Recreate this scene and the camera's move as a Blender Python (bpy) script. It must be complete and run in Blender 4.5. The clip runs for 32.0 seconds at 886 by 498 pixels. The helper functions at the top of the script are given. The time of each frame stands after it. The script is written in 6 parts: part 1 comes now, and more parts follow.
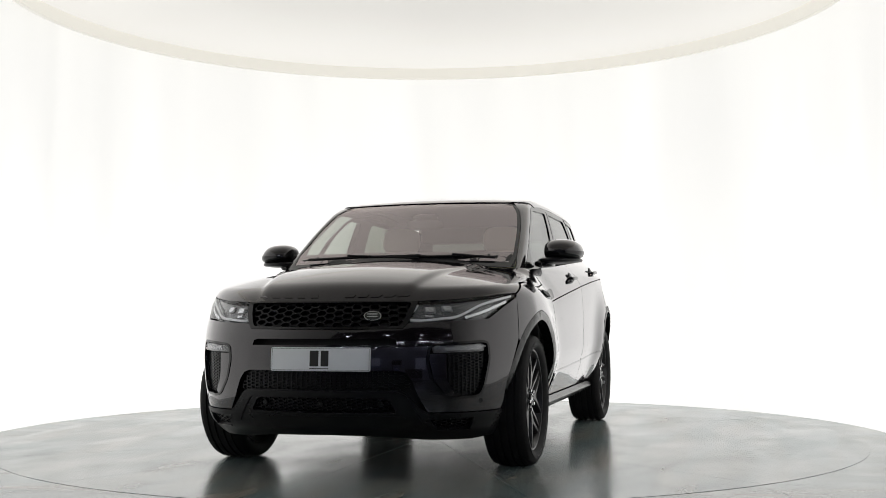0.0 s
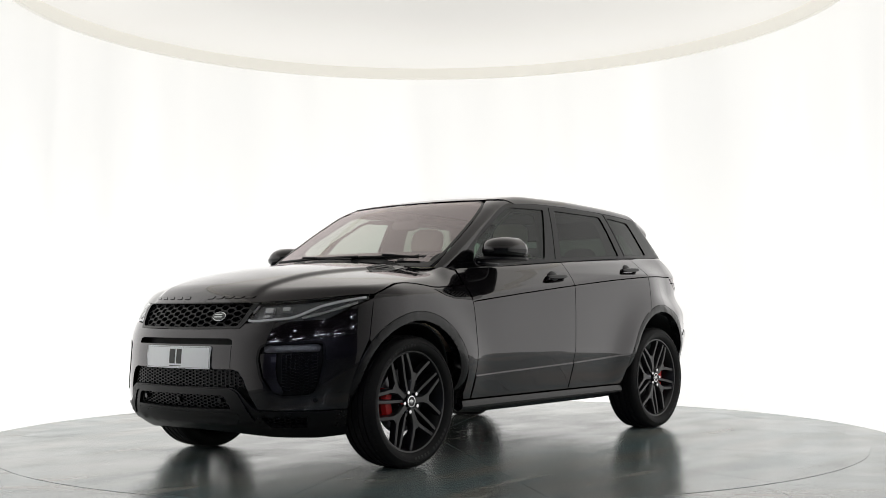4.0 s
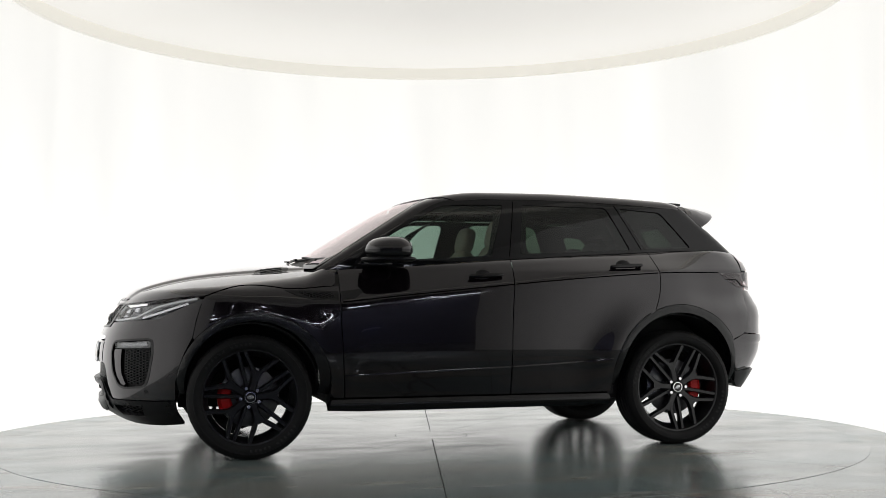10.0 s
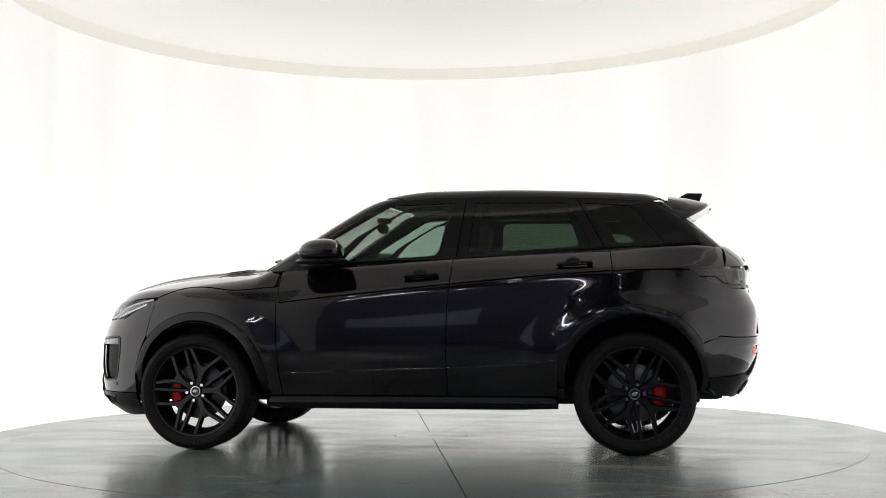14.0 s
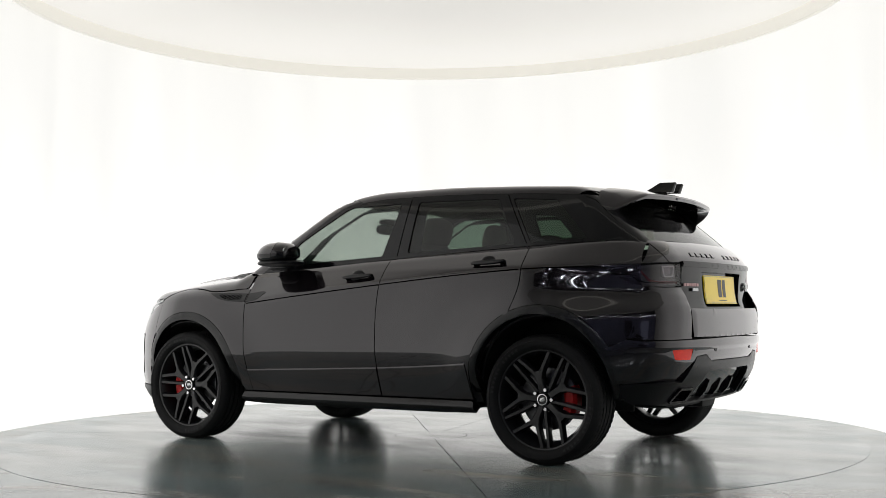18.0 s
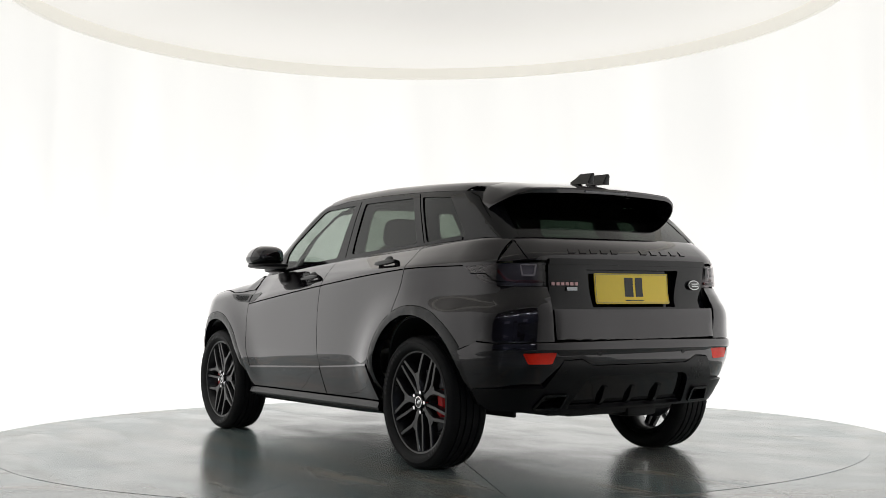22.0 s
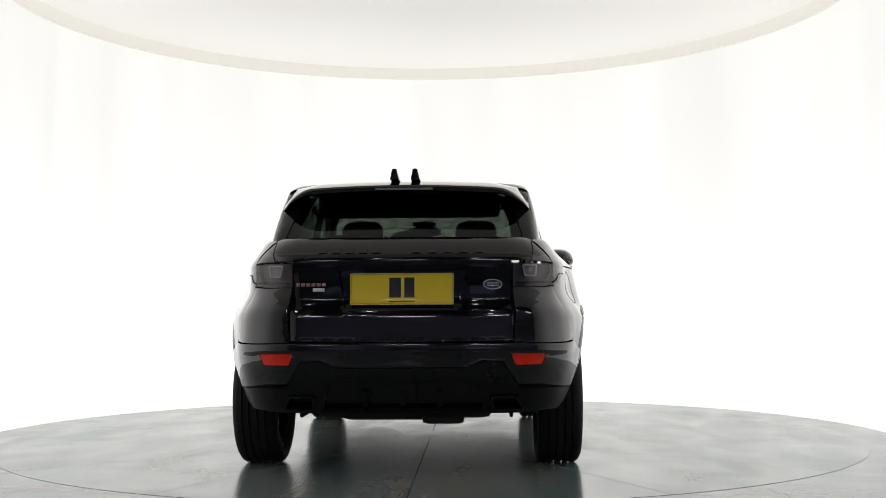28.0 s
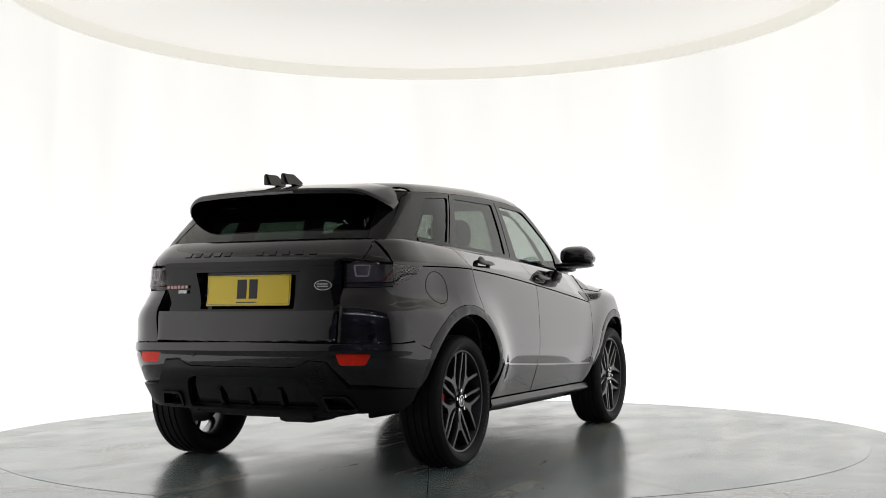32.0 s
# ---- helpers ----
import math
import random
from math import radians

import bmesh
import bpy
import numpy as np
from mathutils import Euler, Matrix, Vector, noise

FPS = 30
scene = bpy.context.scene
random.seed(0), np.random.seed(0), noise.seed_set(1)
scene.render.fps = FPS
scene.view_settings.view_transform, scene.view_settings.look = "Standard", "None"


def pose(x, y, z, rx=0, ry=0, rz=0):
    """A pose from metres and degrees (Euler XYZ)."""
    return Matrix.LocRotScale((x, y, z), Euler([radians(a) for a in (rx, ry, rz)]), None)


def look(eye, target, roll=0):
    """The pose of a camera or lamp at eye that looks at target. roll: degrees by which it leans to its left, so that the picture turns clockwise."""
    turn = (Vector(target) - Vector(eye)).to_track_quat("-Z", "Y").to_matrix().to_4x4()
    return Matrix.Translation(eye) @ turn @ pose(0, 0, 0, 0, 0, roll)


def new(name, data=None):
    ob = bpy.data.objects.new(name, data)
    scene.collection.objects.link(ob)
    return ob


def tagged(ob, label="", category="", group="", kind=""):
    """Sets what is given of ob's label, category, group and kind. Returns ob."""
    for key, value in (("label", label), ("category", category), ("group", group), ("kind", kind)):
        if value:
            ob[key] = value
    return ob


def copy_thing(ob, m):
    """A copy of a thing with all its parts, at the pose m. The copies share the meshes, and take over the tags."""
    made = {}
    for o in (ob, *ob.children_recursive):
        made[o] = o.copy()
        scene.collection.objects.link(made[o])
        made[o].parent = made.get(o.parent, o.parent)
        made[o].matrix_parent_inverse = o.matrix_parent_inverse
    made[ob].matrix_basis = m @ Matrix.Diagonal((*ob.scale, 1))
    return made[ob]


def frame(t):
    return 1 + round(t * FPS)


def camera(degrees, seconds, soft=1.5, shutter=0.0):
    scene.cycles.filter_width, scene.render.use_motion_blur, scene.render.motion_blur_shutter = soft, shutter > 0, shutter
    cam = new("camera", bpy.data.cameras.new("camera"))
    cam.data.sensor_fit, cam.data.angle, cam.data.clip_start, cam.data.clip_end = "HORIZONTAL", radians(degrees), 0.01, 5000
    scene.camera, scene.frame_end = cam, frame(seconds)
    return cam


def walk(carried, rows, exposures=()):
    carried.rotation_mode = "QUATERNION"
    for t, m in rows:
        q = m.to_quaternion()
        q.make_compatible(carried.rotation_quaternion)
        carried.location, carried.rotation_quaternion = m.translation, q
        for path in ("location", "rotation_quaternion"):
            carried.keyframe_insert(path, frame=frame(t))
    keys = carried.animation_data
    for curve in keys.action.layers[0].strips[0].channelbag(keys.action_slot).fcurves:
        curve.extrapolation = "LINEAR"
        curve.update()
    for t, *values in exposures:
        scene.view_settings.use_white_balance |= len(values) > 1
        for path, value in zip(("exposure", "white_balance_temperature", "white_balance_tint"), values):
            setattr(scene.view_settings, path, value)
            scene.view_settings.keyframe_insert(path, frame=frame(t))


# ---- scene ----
# A car on a slowly turning table inside a round white photo studio; the camera stands still outside the opening.

FOV = 41.815
EYE = Vector((0.0, -7.902, 0.8531))
PAN, PITCH, ROLL = 0.0109, 0.0515, -0.0052
AIM = EYE + Vector((math.sin(PAN) * math.cos(PITCH), math.cos(PAN) * math.cos(PITCH), math.sin(PITCH)))
cam = camera(FOV, 32.0, soft=0.6)
STAND = look(EYE, AIM, math.degrees(ROLL))
walk(cam, [(0.0, STAND), (32.0, STAND)])

# world: the hall round the studio is dark
world = bpy.data.worlds.new("world")
world.use_nodes = True
world.node_tree.nodes["Background"].inputs[0].default_value = (0.010, 0.012, 0.018, 1)
world.node_tree.nodes["Background"].inputs[1].default_value = 1.0
scene.world = world
scene.view_settings.exposure = 0.0

WALL_GLOW = 0.80
CEILING_GLOW = 0.50

TURN_START, TURN_SPEED = 253.665, -5.9324   # heading of the car in degrees, degrees per second
CAR_OFF = (-0.0231, 0.0578)                 # the car stands a little off the table's centre


# ---- materials ----
def material(name, colour, rough=0.5, metal=0.0, coat=0.0, bump=0.0, bump_scale=60.0, vary=0.0, vary_scale=4.0, ior=1.5, rough_vary=0.0):
    """A principled material with colour variation at two scales, roughness variation and fine relief."""
    m = bpy.data.materials.new(name)
    m.use_nodes = True
    nt = m.node_tree
    b = nt.nodes["Principled BSDF"]
    b.inputs["Base Color"].default_value = (*colour, 1)
    b.inputs["Roughness"].default_value = rough
    b.inputs["Metallic"].default_value = metal
    b.inputs["IOR"].default_value = ior
    b.inputs["Coat Weight"].default_value = coat
    b.inputs["Coat Roughness"].default_value = 0.02
    co = nt.nodes.new("ShaderNodeTexCoord")
    if vary or rough_vary:
        n1, n2 = nt.nodes.new("ShaderNodeTexNoise"), nt.nodes.new("ShaderNodeTexNoise")
        n1.inputs["Scale"].default_value, n2.inputs["Scale"].default_value = vary_scale, vary_scale * 14
        n1.inputs["Detail"].default_value = n2.inputs["Detail"].default_value = 5
        add = nt.nodes.new("ShaderNodeMath")
        add.operation = "MULTIPLY_ADD"
        nt.links.new(co.outputs["Object"], n1.inputs["Vector"])
        nt.links.new(co.outputs["Object"], n2.inputs["Vector"])
        nt.links.new(n2.outputs["Fac"], add.inputs[0])
        add.inputs[1].default_value = 0.5
        nt.links.new(n1.outputs["Fac"], add.inputs[2])
        if vary:
            ramp = nt.nodes.new("ShaderNodeMapRange")
            ramp.inputs["From Min"].default_value, ramp.inputs["From Max"].default_value = 0.45, 1.05
            ramp.inputs["To Min"].default_value, ramp.inputs["To Max"].default_value = 1 - vary, 1 + vary
            nt.links.new(add.outputs[0], ramp.inputs["Value"])
            mix = nt.nodes.new("ShaderNodeVectorMath")
            mix.operation = "SCALE"
            mix.inputs[0].default_value = colour
            nt.links.new(ramp.outputs[0], mix.inputs["Scale"])
            nt.links.new(mix.outputs[0], b.inputs["Base Color"])
        if rough_vary:
            r2 = nt.nodes.new("ShaderNodeMapRange")
            r2.inputs["From Min"].default_value, r2.inputs["From Max"].default_value = 0.45, 1.05
            r2.inputs["To Min"].default_value, r2.inputs["To Max"].default_value = max(0, rough - rough_vary), rough + rough_vary
            nt.links.new(add.outputs[0], r2.inputs["Value"])
            nt.links.new(r2.outputs[0], b.inputs["Roughness"])
    if bump:
        n3, bp = nt.nodes.new("ShaderNodeTexNoise"), nt.nodes.new("ShaderNodeBump")
        n3.inputs["Scale"].default_value, n3.inputs["Detail"].default_value = bump_scale, 4
        bp.inputs["Strength"].default_value, bp.inputs["Distance"].default_value = bump, 0.002
        nt.links.new(co.outputs["Object"], n3.inputs["Vector"])
        nt.links.new(n3.outputs["Fac"], bp.inputs["Height"])
        nt.links.new(bp.outputs["Normal"], b.inputs["Normal"])
    return m


def glass_material(name, tint, gloss=(1, 1, 1), normal_gloss=0.04):
    """Tinted pane: what passes is coloured, what is mirrored grows towards grazing angles."""
    m = bpy.data.materials.new(name)
    m.use_nodes = True
    nt = m.node_tree
    nt.nodes.remove(nt.nodes["Principled BSDF"])
    tr, gl, mix, lw, pw, mr = (nt.nodes.new("ShaderNode" + k) for k in ("BsdfTransparent", "BsdfGlossy", "MixShader", "LayerWeight", "Math", "MapRange"))
    tr.inputs[0].default_value = (*tint, 1)
    gl.inputs["Color"].default_value = (*gloss, 1)
    gl.inputs["Roughness"].default_value = 0.01
    lw.inputs["Blend"].default_value = 0.5
    pw.operation = "POWER"
    pw.inputs[1].default_value = 5.0
    mr.inputs["To Min"].default_value, mr.inputs["To Max"].default_value = normal_gloss, 1.0
    nt.links.new(lw.outputs["Facing"], pw.inputs[0])
    nt.links.new(pw.outputs[0], mr.inputs["Value"])
    nt.links.new(mr.outputs[0], mix.inputs[0])
    nt.links.new(tr.outputs[0], mix.inputs[1])
    nt.links.new(gl.outputs[0], mix.inputs[2])
    nt.links.new(mix.outputs[0], nt.nodes["Material Output"].inputs["Surface"])
    return m


def glow_material(name, colour, strength, base=(0.8, 0.8, 0.8)):
    m = bpy.data.materials.new(name)
    m.use_nodes = True
    b = m.node_tree.nodes["Principled BSDF"]
    b.inputs["Base Color"].default_value = (*base, 1)
    b.inputs["Roughness"].default_value = 0.6
    b.inputs["Emission Color"].default_value = (*colour, 1)
    b.inputs["Emission Strength"].default_value = strength
    return m


def backlit_fabric(name, colour, strength, base):
    """White stretch fabric lit from behind: soft upright folds and uneven glow."""
    m = glow_material(name, colour, strength, base)
    nt = m.node_tree
    b = nt.nodes["Principled BSDF"]
    co, mp, n1 = (nt.nodes.new("ShaderNode" + k) for k in ("TexCoord", "Mapping", "TexNoise"))
    mp.inputs["Scale"].default_value = (2.2, 2.2, 0.18)
    n1.inputs["Scale"].default_value, n1.inputs["Detail"].default_value = 1.0, 3
    r = nt.nodes.new("ShaderNodeMapRange")
    r.inputs["From Min"].default_value, r.inputs["From Max"].default_value = 0.3, 0.7
    r.inputs["To Min"].default_value, r.inputs["To Max"].default_value = strength * 0.92, strength * 1.08
    nt.links.new(co.outputs["Object"], mp.inputs["Vector"])
    nt.links.new(mp.outputs[0], n1.inputs["Vector"])
    nt.links.new(n1.outputs["Fac"], r.inputs["Value"])
    # height falloff put straight into the emission: more glow below than above
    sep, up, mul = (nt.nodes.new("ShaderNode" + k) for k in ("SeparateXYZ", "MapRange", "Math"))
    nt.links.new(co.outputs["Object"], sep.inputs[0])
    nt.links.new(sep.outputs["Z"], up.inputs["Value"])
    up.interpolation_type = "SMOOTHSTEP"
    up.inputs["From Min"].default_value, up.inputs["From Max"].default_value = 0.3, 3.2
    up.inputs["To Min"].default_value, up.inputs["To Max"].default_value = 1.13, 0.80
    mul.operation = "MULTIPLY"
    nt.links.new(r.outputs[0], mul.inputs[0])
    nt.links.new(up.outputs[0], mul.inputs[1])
    # dimming put into the emission towards the opening, which softens the car's reflections
    ends, last = nt.nodes.new("ShaderNodeMapRange"), nt.nodes.new("ShaderNodeMath")
    nt.links.new(sep.outputs["Y"], ends.inputs["Value"])
    ends.interpolation_type = "SMOOTHSTEP"
    ends.inputs["From Min"].default_value, ends.inputs["From Max"].default_value = -4.6, -2.2
    ends.inputs["To Min"].default_value, ends.inputs["To Max"].default_value = 0.10, 1.0
    last.operation = "MULTIPLY"
    nt.links.new(mul.outputs[0], last.inputs[0])
    nt.links.new(ends.outputs[0], last.inputs[1])
    nt.links.new(last.outputs[0], b.inputs["Emission Strength"])
    return m


PAINT = material("black_paint", (0.0046, 0.0034, 0.0044), 0.12, coat=1.0, ior=1.36)
GLOSS = material("gloss_black_trim", (0.005, 0.005, 0.006), 0.06, ior=1.42)
SATIN = material("satin_black_trim", (0.006, 0.006, 0.007), 0.30, ior=1.32, bump=0.08, bump_scale=400, rough_vary=0.05)
PLASTIC = material("grained_black_plastic", (0.009, 0.009, 0.010), 0.5, ior=1.35, bump=0.3, bump_scale=900, vary=0.15, vary_scale=3)
ARCH = material("satin_black_arch_trim", (0.007, 0.007, 0.008), 0.22, ior=1.45, bump=0.05, bump_scale=400, rough_vary=0.04)
RUBBER = material("tyre_rubber", (0.007, 0.007, 0.0075), 0.68, ior=1.33, bump=0.25, bump_scale=500, vary=0.2, vary_scale=5, rough_vary=0.08)
RIM = material("satin_black_alloy", (0.008, 0.008, 0.009), 0.3, metal=0.0, ior=1.4, coat=0.2, rough_vary=0.04)
STEEL = material("brushed_brake_steel", (0.13, 0.13, 0.135), 0.4, metal=1.0, vary=0.2, vary_scale=9)
CHROME = material("polished_chrome", (0.75, 0.75, 0.76), 0.12, metal=1.0)
RED = material("red_caliper_paint", (0.40, 0.006, 0.006), 0.42, ior=1.3, vary=0.12)
# for real joints, and for the painted shade of the shoulder crease
GAP_SHADE = material("joint_and_crease_black", (0.002, 0.002, 0.002), 0.9, ior=1.02)
DARK = material("underbody_black", (0.006, 0.006, 0.006), 0.7, vary=0.2)
CREAM = material("cream_leather", (0.55, 0.49, 0.40), 0.5, bump=0.2, bump_scale=300, vary=0.06)
CABIN = material("dark_cabin_plastic", (0.02, 0.02, 0.021), 0.55, bump=0.2, bump_scale=500, vary=0.1)
CABIN_TOP = material("grey_headlining", (0.16, 0.155, 0.15), 0.8, bump=0.2, bump_scale=700, vary=0.08)
GLASS_CLEAR = glass_material("windscreen_glass", (0.86, 0.845, 0.82), (1.0, 0.90, 0.91), 0.24)
GLASS_FRONT = glass_material("front_side_glass", (0.40, 0.49, 0.44), normal_gloss=0.04)
GLASS_DARK = glass_material("privacy_glass", (0.15, 0.20, 0.16), normal_gloss=0.04)
GLASS_REAR = glass_material("tailgate_glass", (0.07, 0.09, 0.075), normal_gloss=0.04)
LAMP_GLASS = glass_material("lamp_glass", (0.96, 0.965, 0.97), (1, 1, 1), 0.03)
TAIL_GLASS = glass_material("smoked_tail_glass", (0.62, 0.58, 0.59), normal_gloss=0.05)
GLASSES = (GLASS_CLEAR, GLASS_REAR, GLASS_FRONT, GLASS_DARK, LAMP_GLASS, TAIL_GLASS)
CLEAR = bpy.data.materials.new("clear_inner_face")
CLEAR.use_nodes = True
CLEAR.node_tree.nodes.remove(CLEAR.node_tree.nodes["Principled BSDF"])
_tr = CLEAR.node_tree.nodes.new("ShaderNodeBsdfTransparent")
CLEAR.node_tree.links.new(_tr.outputs[0], CLEAR.node_tree.nodes["Material Output"].inputs["Surface"])
LAMP_SILVER = material("lamp_reflector", (0.55, 0.56, 0.58), 0.22, metal=1.0, vary=0.15, vary_scale=20)
LAMP_GREY = material("lamp_inner_grey", (0.16, 0.16, 0.17), 0.3, coat=0.3)
HEAD_BACK = material("headlamp_housing", (0.13, 0.132, 0.138), 0.25, metal=0.4, coat=0.3, vary=0.25, vary_scale=14)
LAMP_BOWL = material("lamp_bowl_silver", (0.30, 0.305, 0.315), 0.26, metal=0.5, vary=0.2, vary_scale=18)
LAMP_WHITE = material("lamp_light_guide", (0.66, 0.67, 0.69), 0.22)
TAIL_BACK = material("tail_lamp_housing", (0.085, 0.085, 0.09), 0.3, coat=0.3)
TAIL_RED = material("tail_lens_red", (0.16, 0.03, 0.028), 0.15, coat=0.6)
REFLEX = material("red_reflector_lens", (0.85, 0.03, 0.012), 0.15, ior=1.3, bump=0.5, bump_scale=240, vary=0.12, vary_scale=30)
PAINT.node_tree.nodes["Principled BSDF"].inputs["Coat Tint"].default_value = (1.0, 0.98, 1.0, 1)
PAINT.node_tree.nodes["Principled BSDF"].inputs["Specular Tint"].default_value = (1.0, 0.96, 0.99, 1)
PLATE_W = material("white_plate", (0.78, 0.80, 0.82), 0.35, coat=0.3, vary=0.03)
PLATE_Y = material("yellow_plate", (0.86, 0.62, 0.012), 0.35, coat=0.3, vary=0.03)
PLATE_K = material("plate_black", (0.012, 0.012, 0.012), 0.4)
BADGE_G = material("badge_silver", (0.55, 0.56, 0.56), 0.25, metal=0.8)
TRIM_ROSE = material("trim_rose_silver", (0.42, 0.26, 0.26), 0.3, metal=0.7)
BADGE_D = material("badge_green_black", (0.012, 0.02, 0.016), 0.25, coat=0.5)
MIRROR = material("mirror_silver", (0.82, 0.84, 0.86), 0.02, metal=1.0)


# ---- mesh helpers ----
def tidy(ob, mat, parent=None, label=""):
    if mat is not None and not ob.data.materials:
        ob.data.materials.append(mat)
    if parent is not None:
        ob.parent = parent
    if label:
        tagged(ob, label)
    return ob


def part(name, bm, mat, parent, label="", smooth=True):
    """Links a bmesh as one mesh object under a thing or a part."""
    me = bpy.data.meshes.new(name)
    bmesh.ops.recalc_face_normals(bm, faces=bm.faces)
    for f in bm.faces:
        f.smooth = smooth
    bm.to_mesh(me)
    bm.free()
    if smooth:
        me.set_sharp_from_angle(angle=radians(38))
    return tidy(new(name, me), mat, parent, label)


def raw(name, verts, faces, mat, parent=None, label="", normals=None, smooth=True):
    """Links plain vertex and face arrays as one mesh object, with given corner normals where there are any."""
    me = bpy.data.meshes.new(name)
    me.from_pydata([tuple(map(float, v)) for v in verts], [], [tuple(map(int, f)) for f in faces])
    me.polygons.foreach_set("use_smooth", [smooth] * len(me.polygons))
    me.update()
    if normals is not None:
        me.normals_split_custom_set([tuple(map(float, n)) for n in normals])
    elif smooth:
        me.set_sharp_from_angle(angle=radians(38))
    return tidy(new(name, me), mat, parent, label)


def box(bm, size, m=None, bevel=0.0, seg=2):
    r = bmesh.ops.create_cube(bm, size=1.0, matrix=Matrix.Diagonal((*size, 1)))
    vs = r["verts"]
    if bevel:
        es = list({e for v in vs for e in v.link_edges})
        r = bmesh.ops.bevel(bm, geom=es, offset=bevel, segments=seg, affect="EDGES", profile=0.6)
        vs = list({v for f in r["faces"] for v in f.verts} | {v for v in vs if v.is_valid})
    if m is not None:
        bmesh.ops.transform(bm, matrix=m, verts=vs)
    return bm


def lathe(profile, n=64, axis="y", closed=True):
    """Turns (radius, offset) points round an axis; returns verts and faces."""
    k = len(profile)
    verts, faces = [], []
    for i in range(n):
        a = 2 * math.pi * i / n
        for r, o in profile:
            verts.append((r * math.cos(a), o, r * math.sin(a)) if axis == "y" else (r * math.cos(a), r * math.sin(a), o))
    for i in range(n):
        j = (i + 1) % n
        for q in range(k if closed else k - 1):
            p = (q + 1) % k
            faces.append((i * k + q, j * k + q, j * k + p, i * k + p))
    return verts, faces


def tube(points, radius, n=8, closed=False):
    """A round bar along points (bmesh)."""
    bm = bmesh.new()
    pts = [Vector(p) for p in points]
    rings = []
    for i, p in enumerate(pts):
        a = pts[(i - 1) % len(pts)] if (i > 0 or closed) else p
        b = pts[(i + 1) % len(pts)] if (i < len(pts) - 1 or closed) else p
        d = (b - a).normalized()
        s = d.cross(Vector((0, 0, 1)))
        s = s.normalized() if s.length > 1e-3 else Vector((1, 0, 0))
        u = s.cross(d)
        rings.append([bm.verts.new(p + radius * (math.cos(2 * math.pi * q / n) * s + math.sin(2 * math.pi * q / n) * u)) for q in range(n)])
    for i in range(len(rings) - (0 if closed else 1)):
        a, b = rings[i], rings[(i + 1) % len(rings)]
        for q in range(n):
            bm.faces.new((a[q], a[(q + 1) % n], b[(q + 1) % n], b[q]))
    if not closed:
        bm.faces.new(rings[0])
        bm.faces.new(rings[-1][::-1])
    return bm


def pchip(*pts):
    """Smooth curve through (a, value) knots without overshoot."""
    xs, ys = np.array([p[0] for p in pts], float), np.array([p[1] for p in pts], float)
    h, d = np.diff(xs), np.diff(ys) / np.diff(xs)
    m = np.zeros(len(xs))
    m[0], m[-1] = d[0], d[-1]
    for i in range(1, len(xs) - 1):
        if d[i - 1] * d[i] > 0:
            w1, w2 = 2 * h[i] + h[i - 1], h[i] + 2 * h[i - 1]
            m[i] = (w1 + w2) / (w1 / d[i - 1] + w2 / d[i])

    def exact(x):
        i = np.clip(np.searchsorted(xs, x) - 1, 0, len(xs) - 2)
        t = np.clip((x - xs[i]) / h[i], 0, 1)
        a, b = ys[i], ys[i + 1]
        y = (2 * t**3 - 3 * t**2 + 1) * a + (t**3 - 2 * t**2 + t) * h[i] * m[i] + (-2 * t**3 + 3 * t**2) * b + (t**3 - t**2) * h[i] * m[i + 1]
        return y + np.where(x < xs[0], (x - xs[0]) * m[0], 0) + np.where(x > xs[-1], (x - xs[-1]) * m[-1], 0)

    grid = np.linspace(xs[0] - 1.2, xs[-1] + 1.2, 12001)
    table = exact(grid)
    return lambda x: np.interp(x, grid, table)


def smax(a, b, k):
    q = np.maximum(k - np.abs(a - b), 0) / k
    return np.maximum(a, b) + q * q * k * 0.25


# ---- studio ----
WALL_R, TABLE_R, CEIL_R, CEIL_Z = 3.08, 2.79, 2.89, 3.0


def wall_plan():
    """Plan of the fabric wall: round behind the table, drawn in towards the opening before the camera."""
    half = [(WALL_R * math.sin(radians(a)), WALL_R * math.cos(radians(a))) for a in range(0, 101, 4)]
    half += [(3.02, -1.2), (2.92, -2.0), (2.76, -3.0), (2.64, -3.5), (2.50, -4.1), (2.38, -4.5)]
    return [(-x, y) for x, y in half[:0:-1]] + half


